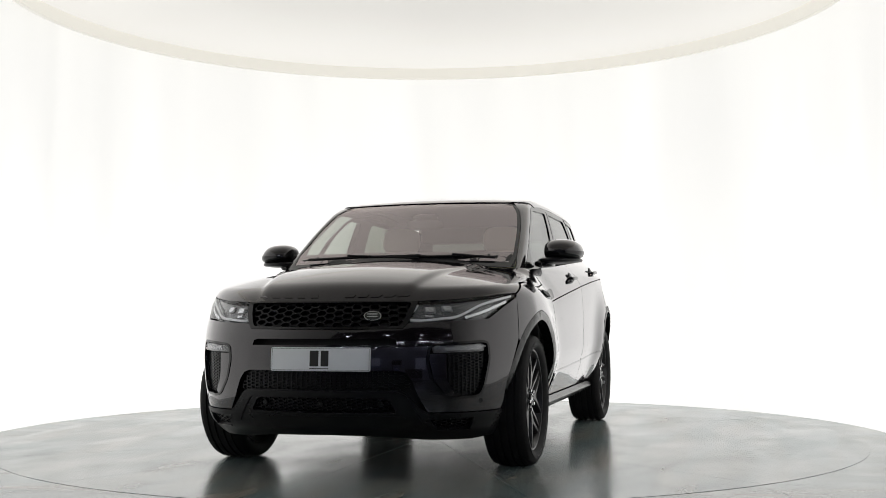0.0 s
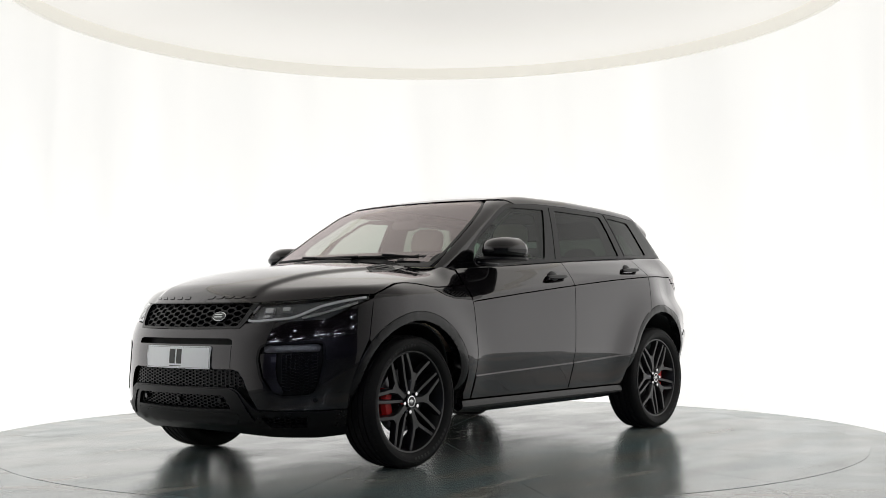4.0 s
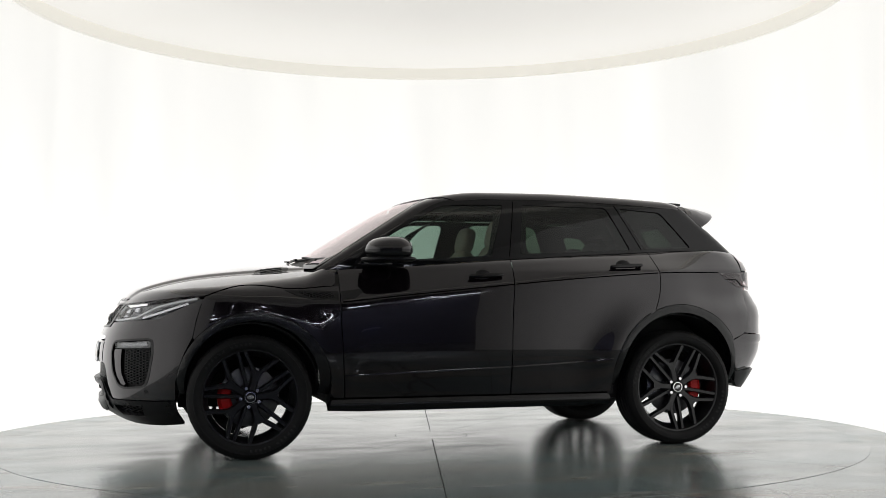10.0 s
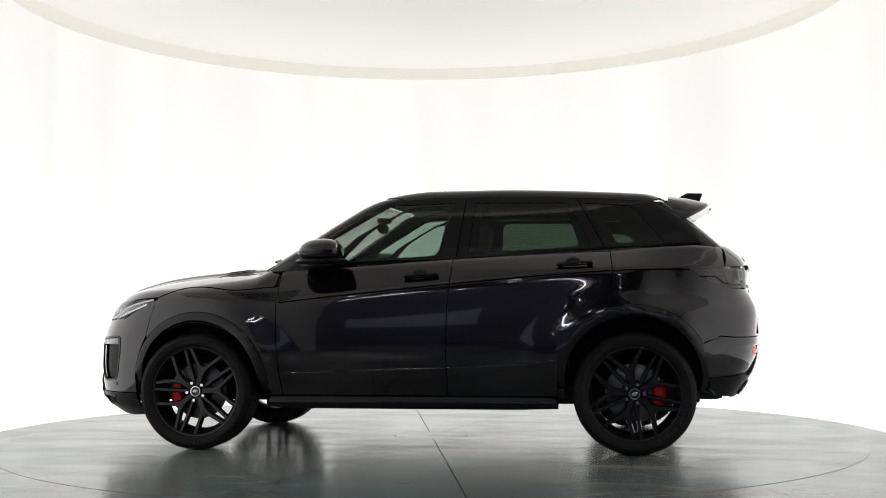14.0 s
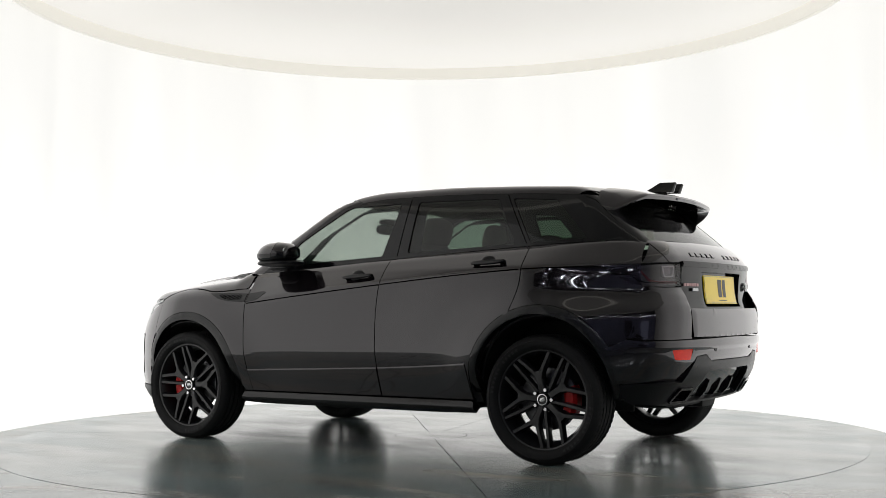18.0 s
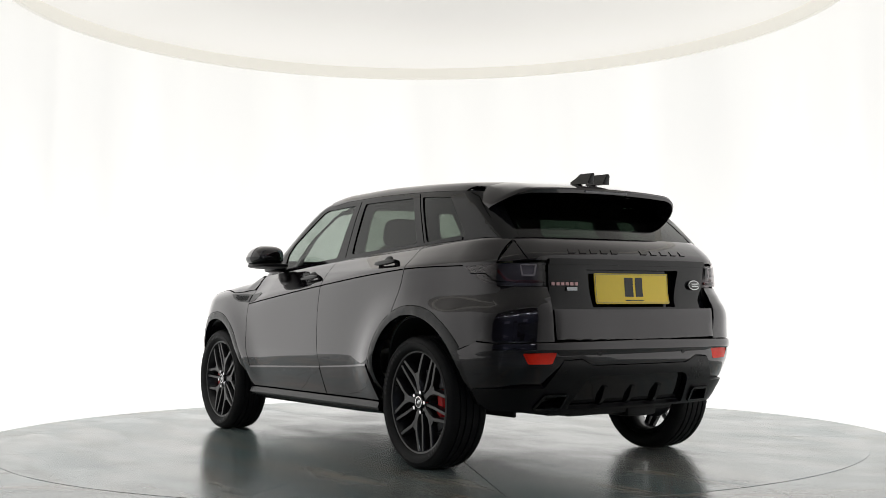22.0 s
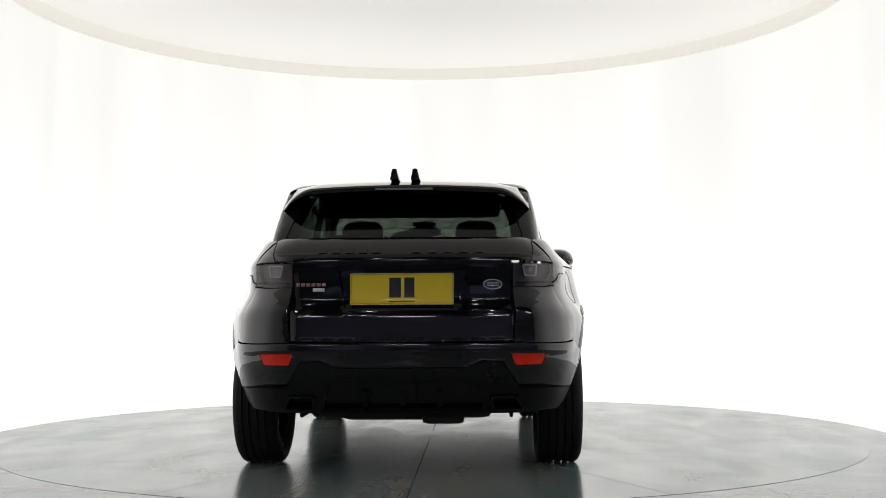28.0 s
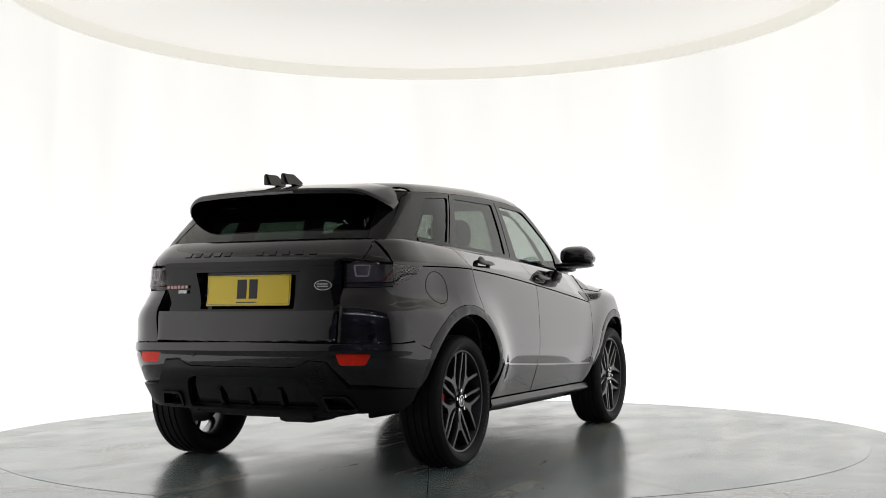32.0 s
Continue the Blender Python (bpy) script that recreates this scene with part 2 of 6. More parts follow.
def studio():
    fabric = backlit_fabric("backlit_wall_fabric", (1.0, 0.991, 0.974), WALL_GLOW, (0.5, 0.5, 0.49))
    plan = wall_plan()
    top, thick = 4.2, 0.05
    verts, faces = [], []
    n = len(plan)
    for i, (x, y) in enumerate(plan):
        a, b = plan[max(i - 1, 0)], plan[min(i + 1, n - 1)]
        t = Vector((b[0] - a[0], b[1] - a[1])).normalized()
        o = Vector((-t.y, t.x)) * thick
        for px, py in ((x, y), (x + o.x, y + o.y)):
            verts += [(px, py, 0.0), (px, py, top)]
    for i in range(n - 1):
        a, b = 4 * i, 4 * i + 4
        faces += [(a, b, b + 1, a + 1), (a + 2, a + 3, b + 3, b + 2), (a + 1, b + 1, b + 3, a + 3), (a, a + 2, b + 2, b)]
    faces += [(0, 1, 3, 2), (4 * n - 4, 4 * n - 2, 4 * n - 1, 4 * n - 3)]
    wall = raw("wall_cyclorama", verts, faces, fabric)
    tagged(wall, "round white backlit fabric wall with soft upright folds", "wall", kind="structure")

    # header over the opening, and the white soffit between the light box and the wall
    bm = bmesh.new()
    box(bm, (4.70, 0.06, 1.2), pose(0, -4.53, 3.6))
    tagged(part("wall_header", bm, fabric, None, smooth=False), "white backlit fabric header over the studio opening", "wall", kind="structure")
    v, f = [], []
    m = len(plan)
    for x, y in plan:
        q = math.atan2(y, x)
        v += [((CEIL_R + 0.01) * math.cos(q), (CEIL_R + 0.01) * math.sin(q), 3.19), (x, y, 3.19), ((CEIL_R + 0.01) * math.cos(q), (CEIL_R + 0.01) * math.sin(q), 3.23), (x, y, 3.23)]
    for i in range(m):
        a, b = 4 * i, 4 * ((i + 1) % m)
        f += [(a, a + 1, b + 1, b), (a + 2, b + 2, b + 3, a + 3), (a, b, b + 2, a + 2)]
    tagged(raw("ceiling_soffit", v, f, material("soffit_white", (0.8, 0.79, 0.76), 0.7, vary=0.04), smooth=False), "white painted soffit round the ceiling light", "ceiling", kind="structure")
    # ceiling light box: a glowing membrane in a round cream rim
    membrane = ceiling_material()
    # rim brightness is added as emission in place of fill light
    rim = glow_material("cream_rim_added_glow", (1.0, 0.975, 0.90), 0.42, (0.6, 0.58, 0.53))
    v, f = lathe([(0.001, CEIL_Z + 0.098), (1.4, CEIL_Z + 0.098), (CEIL_R - 0.045, CEIL_Z + 0.098), (CEIL_R - 0.045, CEIL_Z + 0.13), (0.001, CEIL_Z + 0.13)], 128, "z", False)
    ceil = raw("ceiling_light", v, f, membrane)
    tagged(ceil, "large round backlit white ceiling membrane", "ceiling", kind="structure")
    v, f = lathe([(CEIL_R - 0.04, CEIL_Z + 0.12), (CEIL_R - 0.04, CEIL_Z + 0.004), (CEIL_R - 0.036, CEIL_Z), (CEIL_R - 0.005, CEIL_Z - 0.002), (CEIL_R, CEIL_Z + 0.006), (CEIL_R, CEIL_Z + 0.16), (CEIL_R - 0.03, CEIL_Z + 0.16)], 160, "z")
    tagged(raw("trim_ceiling_rim", v, f, rim), "cream round rim of the ceiling light, with added glow", "ceiling trim", kind="structure")
    lid = bmesh.new()
    box(lid, (14, 16, 0.1), pose(0, -2, 4.26))
    tagged(part("ceiling_hall", lid, material("hall_ceiling", (0.03, 0.03, 0.035), 0.8, vary=0.1), None), "dark hall ceiling above the studio", "ceiling", kind="structure")
    # floor: fixed ring round the table and the hall floor, with a round hole for the table
    fl = floor_material("floor_paint", 0.0)
    v, f = [], []
    m = 128
    for i in range(m):
        a = 2 * math.pi * i / m
        c, s = math.cos(a), math.sin(a)
        q = 1 / max(abs(c), abs(s))
        v += [((TABLE_R + 0.0007) * c, (TABLE_R + 0.0007) * s, -0.03), ((TABLE_R + 0.0007) * c, (TABLE_R + 0.0007) * s, -0.0015), (3.4 * c, 3.4 * s, -0.0015), (14 * q * c, 14 * q * s, -0.0015)]
    for i in range(m):
        a, b = 4 * i, 4 * ((i + 1) % m)
        f += [(a, b, b + 1, a + 1), (a + 1, b + 1, b + 2, a + 2), (a + 2, b + 2, b + 3, a + 3)]
    tagged(raw("floor", v, f, fl, smooth=False), "grey-green painted glossy studio floor", "floor", kind="structure")
    # dark hall behind the camera, known from the mirror images in the car's doors
    hall = bmesh.new()
    for size, at in (((28, 0.2, 4.4), (0, -13.6, 2.1)), ((0.2, 28, 4.4), (13.6, 0, 2.1)), ((0.2, 28, 4.4), (-13.6, 0, 2.1)), ((28, 0.2, 4.4), (0, 13.6, 2.1))):
        box(hall, size, pose(*at))
    tagged(part("wall_hall", hall, material("hall_wall", (0.30, 0.31, 0.42), 0.7, vary=0.2, vary_scale=0.5), None, smooth=False), "dark hall walls round the studio", "wall", kind="structure")


def hall_lights():
    """Small lamps and lit boards of the dark hall; the car's flanks mirror them."""
    spot = glow_material("hall_spot_glow", (0.85, 0.9, 1.0), 40.0)
    blue = glow_material("hall_blue_glow", (0.12, 0.2, 1.0), 0.35)
    pale = glow_material("hall_board_glow", (0.5, 0.55, 0.95), 0.30)
    bm = bmesh.new()
    bmesh.ops.create_cone(bm, cap_ends=True, segments=14, radius1=0.07, radius2=0.055, depth=0.05)
    first = tagged(part("hall_spot", bm, spot, None), "small round white ceiling spot in the dark hall", "lamp", "hall spots")
    rnd = random.Random(5)
    spots = [(x, y) for y in (-7.4, -9.2, -11.2, -13.0) for x in (-6.5, -3.9, -1.6, 1.7, 4.1, 6.6)]
    for i, (x, y) in enumerate(spots):
        m = pose(x + rnd.uniform(-0.4, 0.4), y + rnd.uniform(-0.3, 0.3), 4.185)
        if i == 0:
            first.matrix_basis = m
        else:
            copy_thing(first, m)
    tube_glow = glow_material("hall_tube_glow", (0.9, 0.93, 1.0), 26.0)
    bm = bmesh.new()
    box(bm, (1.5, 0.12, 0.06), None, 0.01)
    lamp = tagged(part("hall_tube", bm, tube_glow, None), "long white ceiling tube lamp in the dark hall", "lamp", "hall tubes")
    lamp.matrix_basis = pose(-4.5, -10.6, 4.15)
    for x, y in ((-0.9, -11.0), (2.4, -10.6), (5.6, -11.0)):
        copy_thing(lamp, pose(x, y, 4.15))
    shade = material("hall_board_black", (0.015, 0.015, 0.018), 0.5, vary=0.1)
    for size, at, nm, lab in (((1.3, 0.05, 0.42), (-1.1, -12.6, 1.05), "board", "dark notice board on two legs in the hall"), ((2.6, 0.6, 0.45), (1.3, -12.4, 0.42), "bench", "low dark bench in the hall")):
        st = new("hall_" + nm)
        tagged(st, lab, nm)
        st.matrix_basis = pose(*at[:2], 0.0)
        bm = bmesh.new()
        box(bm, size, pose(0, 0, at[2]), 0.02)
        part("panel" if nm == "board" else "seat", bm, shade, st)
        for q in (-0.42, 0.42):
            bm = bmesh.new()
            box(bm, (0.05, size[1], at[2] - size[2] / 2), pose(q * size[0], 0, (at[2] - size[2] / 2) / 2), 0.004)
            part("leg", bm, shade, st)
    for size, at, mt, lab in (((2.6, 0.04, 0.9), (-4.6, -13.3, 1.3), pale, "pale lit board on the hall wall"), ((1.8, 0.04, 1.2), (2.6, -13.3, 1.2), pale, "pale lit board on the hall wall"), ((0.6, 0.04, 0.07), (5.2, -13.3, 0.9), blue, "blue light strip on the hall wall"), ((0.5, 0.04, 0.07), (-1.2, -13.3, 0.7), blue, "blue light strip on the hall wall")):
        bm = bmesh.new()
        box(bm, size, None, 0.008)
        ob = part("wall_board" if mt is pale else "light_strip", bm, mt, None)
        ob.matrix_basis = pose(*at)
        tagged(ob, lab, "wall light", "lit boards in the hall")


def ceiling_material():
    """Membrane with lamps behind it: brighter towards its rim than in the middle."""
    m = glow_material("backlit_ceiling_membrane", (1.0, 0.975, 0.925), CEILING_GLOW, (0.4, 0.39, 0.37))
    nt = m.node_tree
    b = nt.nodes["Principled BSDF"]
    co, ln, r, n1, ma = (nt.nodes.new("ShaderNode" + k) for k in ("TexCoord", "VectorMath", "MapRange", "TexNoise", "Math"))
    ln.operation = "LENGTH"
    sc = nt.nodes.new("ShaderNodeVectorMath")
    sc.operation = "MULTIPLY"
    sc.inputs[1].default_value = (1, 1, 0)
    nt.links.new(co.outputs["Object"], sc.inputs[0])
    nt.links.new(sc.outputs[0], ln.inputs[0])
    r.interpolation_type = "SMOOTHSTEP"
    r.inputs["From Min"].default_value, r.inputs["From Max"].default_value = 0.8, 2.6
    r.inputs["To Min"].default_value, r.inputs["To Max"].default_value = CEILING_GLOW * 0.96, CEILING_GLOW * 1.12
    nt.links.new(ln.outputs["Value"], r.inputs["Value"])
    n1.inputs["Scale"].default_value = 0.7
    nt.links.new(co.outputs["Object"], n1.inputs["Vector"])
    ma.operation = "MULTIPLY_ADD"
    ma.inputs[1].default_value = 0.10
    nt.links.new(n1.outputs["Fac"], ma.inputs[0])
    nt.links.new(r.outputs[0], ma.inputs[2])
    # dimming put into the emission over the front of the table
    sp, fr, mu = (nt.nodes.new("ShaderNode" + k) for k in ("SeparateXYZ", "MapRange", "Math"))
    nt.links.new(co.outputs["Object"], sp.inputs[0])
    nt.links.new(sp.outputs["Y"], fr.inputs["Value"])
    fr.interpolation_type = "SMOOTHSTEP"
    fr.inputs["From Min"].default_value, fr.inputs["From Max"].default_value = -1.6, 0.5
    fr.inputs["To Min"].default_value, fr.inputs["To Max"].default_value = 0.26, 1.0
    mu.operation = "MULTIPLY"
    nt.links.new(ma.outputs[0], mu.inputs[0])
    nt.links.new(fr.outputs[0], mu.inputs[1])
    nt.links.new(mu.outputs[0], b.inputs["Emission Strength"])
    return m


def floor_material(name, seed):
    """Glossy grey-green floor paint with beige scuffs, blotches of dull wear and faint waviness."""
    m = material(name, (0.15, 0.17, 0.172), 0.2, ior=1.85)
    nt = m.node_tree
    b = nt.nodes["Principled BSDF"]
    co = nt.nodes.new("ShaderNodeTexCoord")
    mp = nt.nodes.new("ShaderNodeMapping")
    mp.inputs["Location"].default_value = (seed * 7, seed * 3, 0)
    nt.links.new(co.outputs["Object"], mp.inputs["Vector"])

    def noise_node(scale, detail, stretch=None, distort=0.0):
        n = nt.nodes.new("ShaderNodeTexNoise")
        n.inputs["Scale"].default_value, n.inputs["Detail"].default_value, n.inputs["Distortion"].default_value = scale, detail, distort
        if stretch:
            q = nt.nodes.new("ShaderNodeMapping")
            q.inputs["Scale"].default_value = stretch[:3]
            q.inputs["Rotation"].default_value = (0, 0, stretch[3])
            nt.links.new(mp.outputs[0], q.inputs["Vector"])
            nt.links.new(q.outputs[0], n.inputs["Vector"])
        else:
            nt.links.new(mp.outputs[0], n.inputs["Vector"])
        return n.outputs["Fac"]

    def remap(fac, a, b_, lo, hi):
        r = nt.nodes.new("ShaderNodeMapRange")
        r.inputs["From Min"].default_value, r.inputs["From Max"].default_value = a, b_
        r.inputs["To Min"].default_value, r.inputs["To Max"].default_value = lo, hi
        nt.links.new(fac, r.inputs["Value"])
        return r.outputs[0]

    def blend(fac, c1, c2):
        x = nt.nodes.new("ShaderNodeMix")
        x.data_type = "RGBA"
        nt.links.new(fac, x.inputs["Factor"])
        for k, c in ((6, c1), (7, c2)):
            if isinstance(c, tuple):
                x.inputs[k].default_value = (*c, 1)
            else:
                nt.links.new(c, x.inputs[k])
        return x.outputs[2]

    tone = blend(remap(noise_node(0.9, 6, None, 0.6), 0.35, 0.68, 0, 1), (0.124, 0.180, 0.188), (0.166, 0.214, 0.218))
    scuff = remap(noise_node(1.6, 5, (0.5, 3.2, 1, 0.5 + seed), 0.5), 0.42, 0.70, 0, 0.65)
    tone = blend(scuff, tone, (0.36, 0.29, 0.225))
    fleck = remap(noise_node(26, 3, (1, 2.4, 1, 1.1)), 0.70, 0.76, 0, 0.8)
    tone = blend(fleck, tone, (0.045, 0.05, 0.05))
    grit = remap(noise_node(32, 6, (1, 1.6, 1, 0.3)), 0.45, 0.75, 0, 0.3)
    tone = blend(grit, tone, (0.17, 0.165, 0.15))
    scratch = remap(noise_node(5, 10, (0.25, 7, 1, 0.2 + seed), 1.2), 0.58, 0.68, 0, 0.35)
    tone = blend(scratch, tone, (0.075, 0.09, 0.09))
    vo, wob, add = (nt.nodes.new("ShaderNode" + k) for k in ("TexVoronoi", "TexNoise", "VectorMath"))
    vo.feature = "DISTANCE_TO_EDGE"
    vo.inputs["Scale"].default_value = 1.15
    wob.inputs["Scale"].default_value, wob.inputs["Detail"].default_value = 2.6, 5
    nt.links.new(mp.outputs[0], wob.inputs["Vector"])
    add.operation = "MULTIPLY_ADD"
    add.inputs[1].default_value = (0.5, 0.5, 0.5)
    nt.links.new(wob.outputs["Color"], add.inputs[0])
    nt.links.new(mp.outputs[0], add.inputs[2])
    nt.links.new(add.outputs[0], vo.inputs["Vector"])
    crack, here = remap(vo.outputs["Distance"], 0.0, 0.016, 1, 0), remap(noise_node(1.1, 3), 0.42, 0.52, 0, 0.85)
    both = nt.nodes.new("ShaderNodeMath")
    both.operation = "MULTIPLY"
    nt.links.new(crack, both.inputs[0])
    nt.links.new(here, both.inputs[1])
    tone = blend(both.outputs[0], tone, (0.022, 0.024, 0.024))
    nt.links.new(tone, b.inputs["Base Color"])
    nt.links.new(remap(noise_node(1.3, 7, (1, 2.2, 1, 0.9), 0.5), 0.3, 0.75, 0.15, 0.27), b.inputs["Roughness"])
    bp = nt.nodes.new("ShaderNodeBump")
    bp.inputs["Strength"].default_value, bp.inputs["Distance"].default_value = 0.05, 0.004
    nt.links.new(noise_node(3.5, 3), bp.inputs["Height"])
    nt.links.new(bp.outputs["Normal"], b.inputs["Normal"])
    return m


studio()
hall_lights()


# ---- car body as a smooth shape: x forward, y to its left, z up, origin on the ground midway between the axles ----
SIDE_Y = pchip((0.16, 0.76), (0.24, 0.828), (0.32, 0.870), (0.42, 0.903), (0.50, 0.926), (0.57, 0.944), (0.605, 0.9495), (0.66, 0.951), (0.78, 0.950), (0.88, 0.945), (0.94, 0.9395), (0.962, 0.9355), (0.988, 0.9265), (1.03, 0.900), (1.10, 0.850), (1.17, 0.800), (1.26, 0.742))
SHOULDER = pchip((-2.1, 1.075), (-1.66, 1.076), (-1.2, 1.070), (-0.255, 0.999), (0.516, 0.925), (0.80, 0.896), (1.2, 0.93), (1.6, 0.95))
PLAN_W = pchip((-2.25, 0.78), (-2.05, 0.852), (-1.85, 0.912), (-1.6, 0.974), (-1.33, 0.984), (-0.9, 0.994), (0.0, 0.996), (0.8, 0.992), (1.33, 0.983), (1.6, 0.970), (1.8, 0.945), (2.0, 0.885), (2.2, 0.79))
NOSE_X = pchip((0.16, 1.966), (0.22, 2.071), (0.28, 2.156), (0.36, 2.183), (0.48, 2.194), (0.6, 2.191), (0.7, 2.176), (0.78, 2.146), (0.86, 2.104), (0.92, 2.062), (1, 2.006))
TAIL_X = pchip((0.2, -1.84), (0.27, -1.915), (0.32, -1.975), (0.40, -2.032), (0.48, -2.082), (0.58, -2.106), (0.66, -2.106), (0.70, -2.100), (0.84, -2.088), (0.90, -2.062), (1.0, -2.052), (1.09, -2.050), (1.13, -2.040), (1.17, -2.006), (1.22, -1.950), (1.30, -1.86), (1.38, -1.76), (1.5, -1.62))
BONNET_Z = pchip((0.8, 1.156), (0.98, 1.146), (1.15, 1.133), (1.42, 1.108), (1.65, 1.077), (1.85, 1.029), (1.97, 0.985), (2.05, 0.941), (2.12, 0.878), (2.2, 0.793))
BELT_Z = pchip((-2.2, 1.235), (-1.69, 1.233), (-1.17, 1.213), (-0.27, 1.163), (0.617, 1.108), (0.81, 1.10), (1.0, 1.09))
CABIN_Y = pchip((1, 0.7774), (1.1, 0.7713), (1.2, 0.7531), (1.3, 0.731), (1.4, 0.7069), (1.5, 0.6767), (1.6, 0.6406), (1.7, 0.5965))
CABIN_PLAN = pchip((-2.1, 0.86), (-1.8, 0.9319), (-1.5, 0.9792), (-1.1, 1.014), (-0.6, 1.014), (0.1, 1), (0.6, 0.995), (1.1, 0.97))
SCREEN_X = pchip((1, 1.23), (1.15, 0.9815), (1.23, 0.8524), (1.326, 0.6969), (1.466, 0.4603), (1.56, 0.2908), (1.66, 0.09317))
GATE_X = pchip((1.1, -2.058), (1.215, -1.938), (1.3, -1.843), (1.38, -1.746), (1.5, -1.603), (1.65, -1.429))
ROOF_Z = pchip((-1.95, 1.486), (-1.75, 1.528), (-1.54, 1.556), (-1.27, 1.576), (-0.89, 1.596), (-0.51, 1.607), (-0.13, 1.606), (0.18, 1.575), (0.4, 1.537), (0.7, 1.472))


def body(p):
    x, y, z = p[..., 0], np.abs(p[..., 1]), p[..., 2]
    # muscle round the wheel arches
    rf, rr = np.hypot(x - 1.305, z - 0.36), np.hypot(x + 1.318, z - 0.36)
    flare = 0.025 * np.clip((1.80 - x) / 0.36, 0, 1) * np.exp(-(np.maximum(rf - 0.45, 0) / 0.13) ** 2) + 0.039 * np.clip((x + 1.82) / 0.42, 0, 1) * np.exp(-(np.maximum(rr - 0.45, 0) / 0.15) ** 2)
    low = np.clip((z - 0.22) / 0.33, 0, 1)
    flare = flare * low * low * (3 - 2 * low)
    q = np.clip((z - 0.72) / 0.20, 0, 1)
    zz = z - (SHOULDER(x) - 0.972) * q * q * (3 - 2 * q) * (1 - np.clip((z - 1.08) / 0.16, 0, 1))
    # the rear haunch is drawn in above the arch, towards the tail lamp
    a, b = np.clip((-x - 1.20) / 0.47, 0, 1), np.clip((z - 0.79) / 0.17, 0, 1)
    tuck = 0.066 * a * a * (3 - 2 * a) * b * b * (3 - 2 * b) * (1 - 0.95 * np.clip((z - 1.06) / 0.15, 0, 1))
    side = y - (SIDE_Y(zz) * PLAN_W(x) + flare - tuck)
    front = (x + 0.19 * y * y + 0.47 * y ** 4 - NOSE_X(z)) * 0.95
    rear = (TAIL_X(z) + 0.14 * y * y + 0.05 * y ** 4 - x) * 0.95
    dome = 0.016 / (1 + np.exp(np.clip((y - (0.42 + 0.157 * (1.9 - x))) / 0.009, -40, 40)))
    hood = BONNET_Z(x) - 0.135 * y * y - 0.10 * np.maximum(y - 0.6, 0) ** 2 + dome - 0.012
    w = 1 / (1 + np.exp(np.clip(-(x - 0.93) / 0.03, -40, 40)))
    top = (z - (w * hood + (1 - w) * (BELT_Z(x) + 0.012))) * 0.9
    f = smax(side, front, 0.16)
    f = smax(f, rear, 0.17)
    return smax(f, top, 0.055)


def cabin(p):
    x, y, z = p[..., 0], np.abs(p[..., 1]), p[..., 2]
    side = (y - CABIN_Y(z) * CABIN_PLAN(x)) * 0.9
    screen = (x + 0.245 * y * y - SCREEN_X(z)) * 0.52
    gate = (GATE_X(z) + 0.207 * y * y - x) * 0.66
    top = z - (ROOF_Z(x) - 0.06 * y * y)
    f = smax(side, screen, 0.05)
    f = smax(f, gate, 0.05)
    return smax(f, top, 0.05)


def meet(form, start, way, far=1.6):
    """Where rays from outside first meet a form, with its normals."""
    lo, hi = np.zeros(len(start)), np.full(len(start), far)
    for k in range(1, 33):     # coarse march to the first crossing
        d = far * k / 32
        inside = form(start + way * d) < 0
        new_hit = inside & (hi == far)
        hi = np.where(new_hit, d, hi)
        lo = np.where(hi == far, d, lo)
    lo = np.where(hi < far, hi - far / 32, lo)
    for _ in range(22):
        mid = (lo + hi) / 2
        ins = form(start + way * mid[:, None]) < 0
        hi, lo = np.where(ins, mid, hi), np.where(ins, lo, mid)
    p = start + way * hi[:, None]
    e = 0.004
    n = np.stack([form(p + np.eye(3)[i] * e) - form(p - np.eye(3)[i] * e) for i in range(3)], 1)
    return p, n / np.linalg.norm(n, axis=1, keepdims=True)


# ways of laying flat outlines on a form: each turns (u, v) rows into rays
def from_side(uv):
    n = len(uv)
    return np.stack([uv[:, 0], np.full(n, 1.4), uv[:, 1]], 1), np.tile([0.0, -1.0, 0.0], (n, 1))


def from_front(uv):
    n = len(uv)
    return np.stack([np.full(n, 2.6), uv[:, 0], uv[:, 1]], 1), np.tile([-1.0, 0.0, 0.0], (n, 1))


def from_behind(uv):
    n = len(uv)
    return np.stack([np.full(n, -2.6), uv[:, 0], uv[:, 1]], 1), np.tile([1.0, 0.0, 0.0], (n, 1))


def from_above(uv):
    n = len(uv)
    return np.stack([uv[:, 0], uv[:, 1], np.full(n, 2.0)], 1), np.tile([0.0, 0.0, -1.0], (n, 1))


def round_nose(uv, axis=1.15, sign=1.0):
    """u: angle round an upright axis inside the nose, v: height."""
    d = np.stack([sign * np.cos(uv[:, 0]), np.sin(uv[:, 0]), np.zeros(len(uv))], 1)
    return np.stack([np.full(len(uv), axis), np.zeros(len(uv)), uv[:, 1]], 1) + d * 1.5, -d


def round_tail(uv):
    return round_nose(uv, -1.15, -1.0)


def round_bonnet(uv):
    """u: x, v: angle round a lengthwise axis inside the bonnet."""
    d = np.stack([np.zeros(len(uv)), np.cos(uv[:, 1]), np.sin(uv[:, 1])], 1)
    return np.stack([uv[:, 0], np.zeros(len(uv)), np.full(len(uv), 0.72)], 1) + d * 1.4, -d


def round_roof(uv):
    d = np.stack([np.zeros(len(uv)), np.cos(uv[:, 1]), np.sin(uv[:, 1])], 1)
    return np.stack([uv[:, 0], np.zeros(len(uv)), np.full(len(uv), 1.2)], 1) + d * 1.2, -d


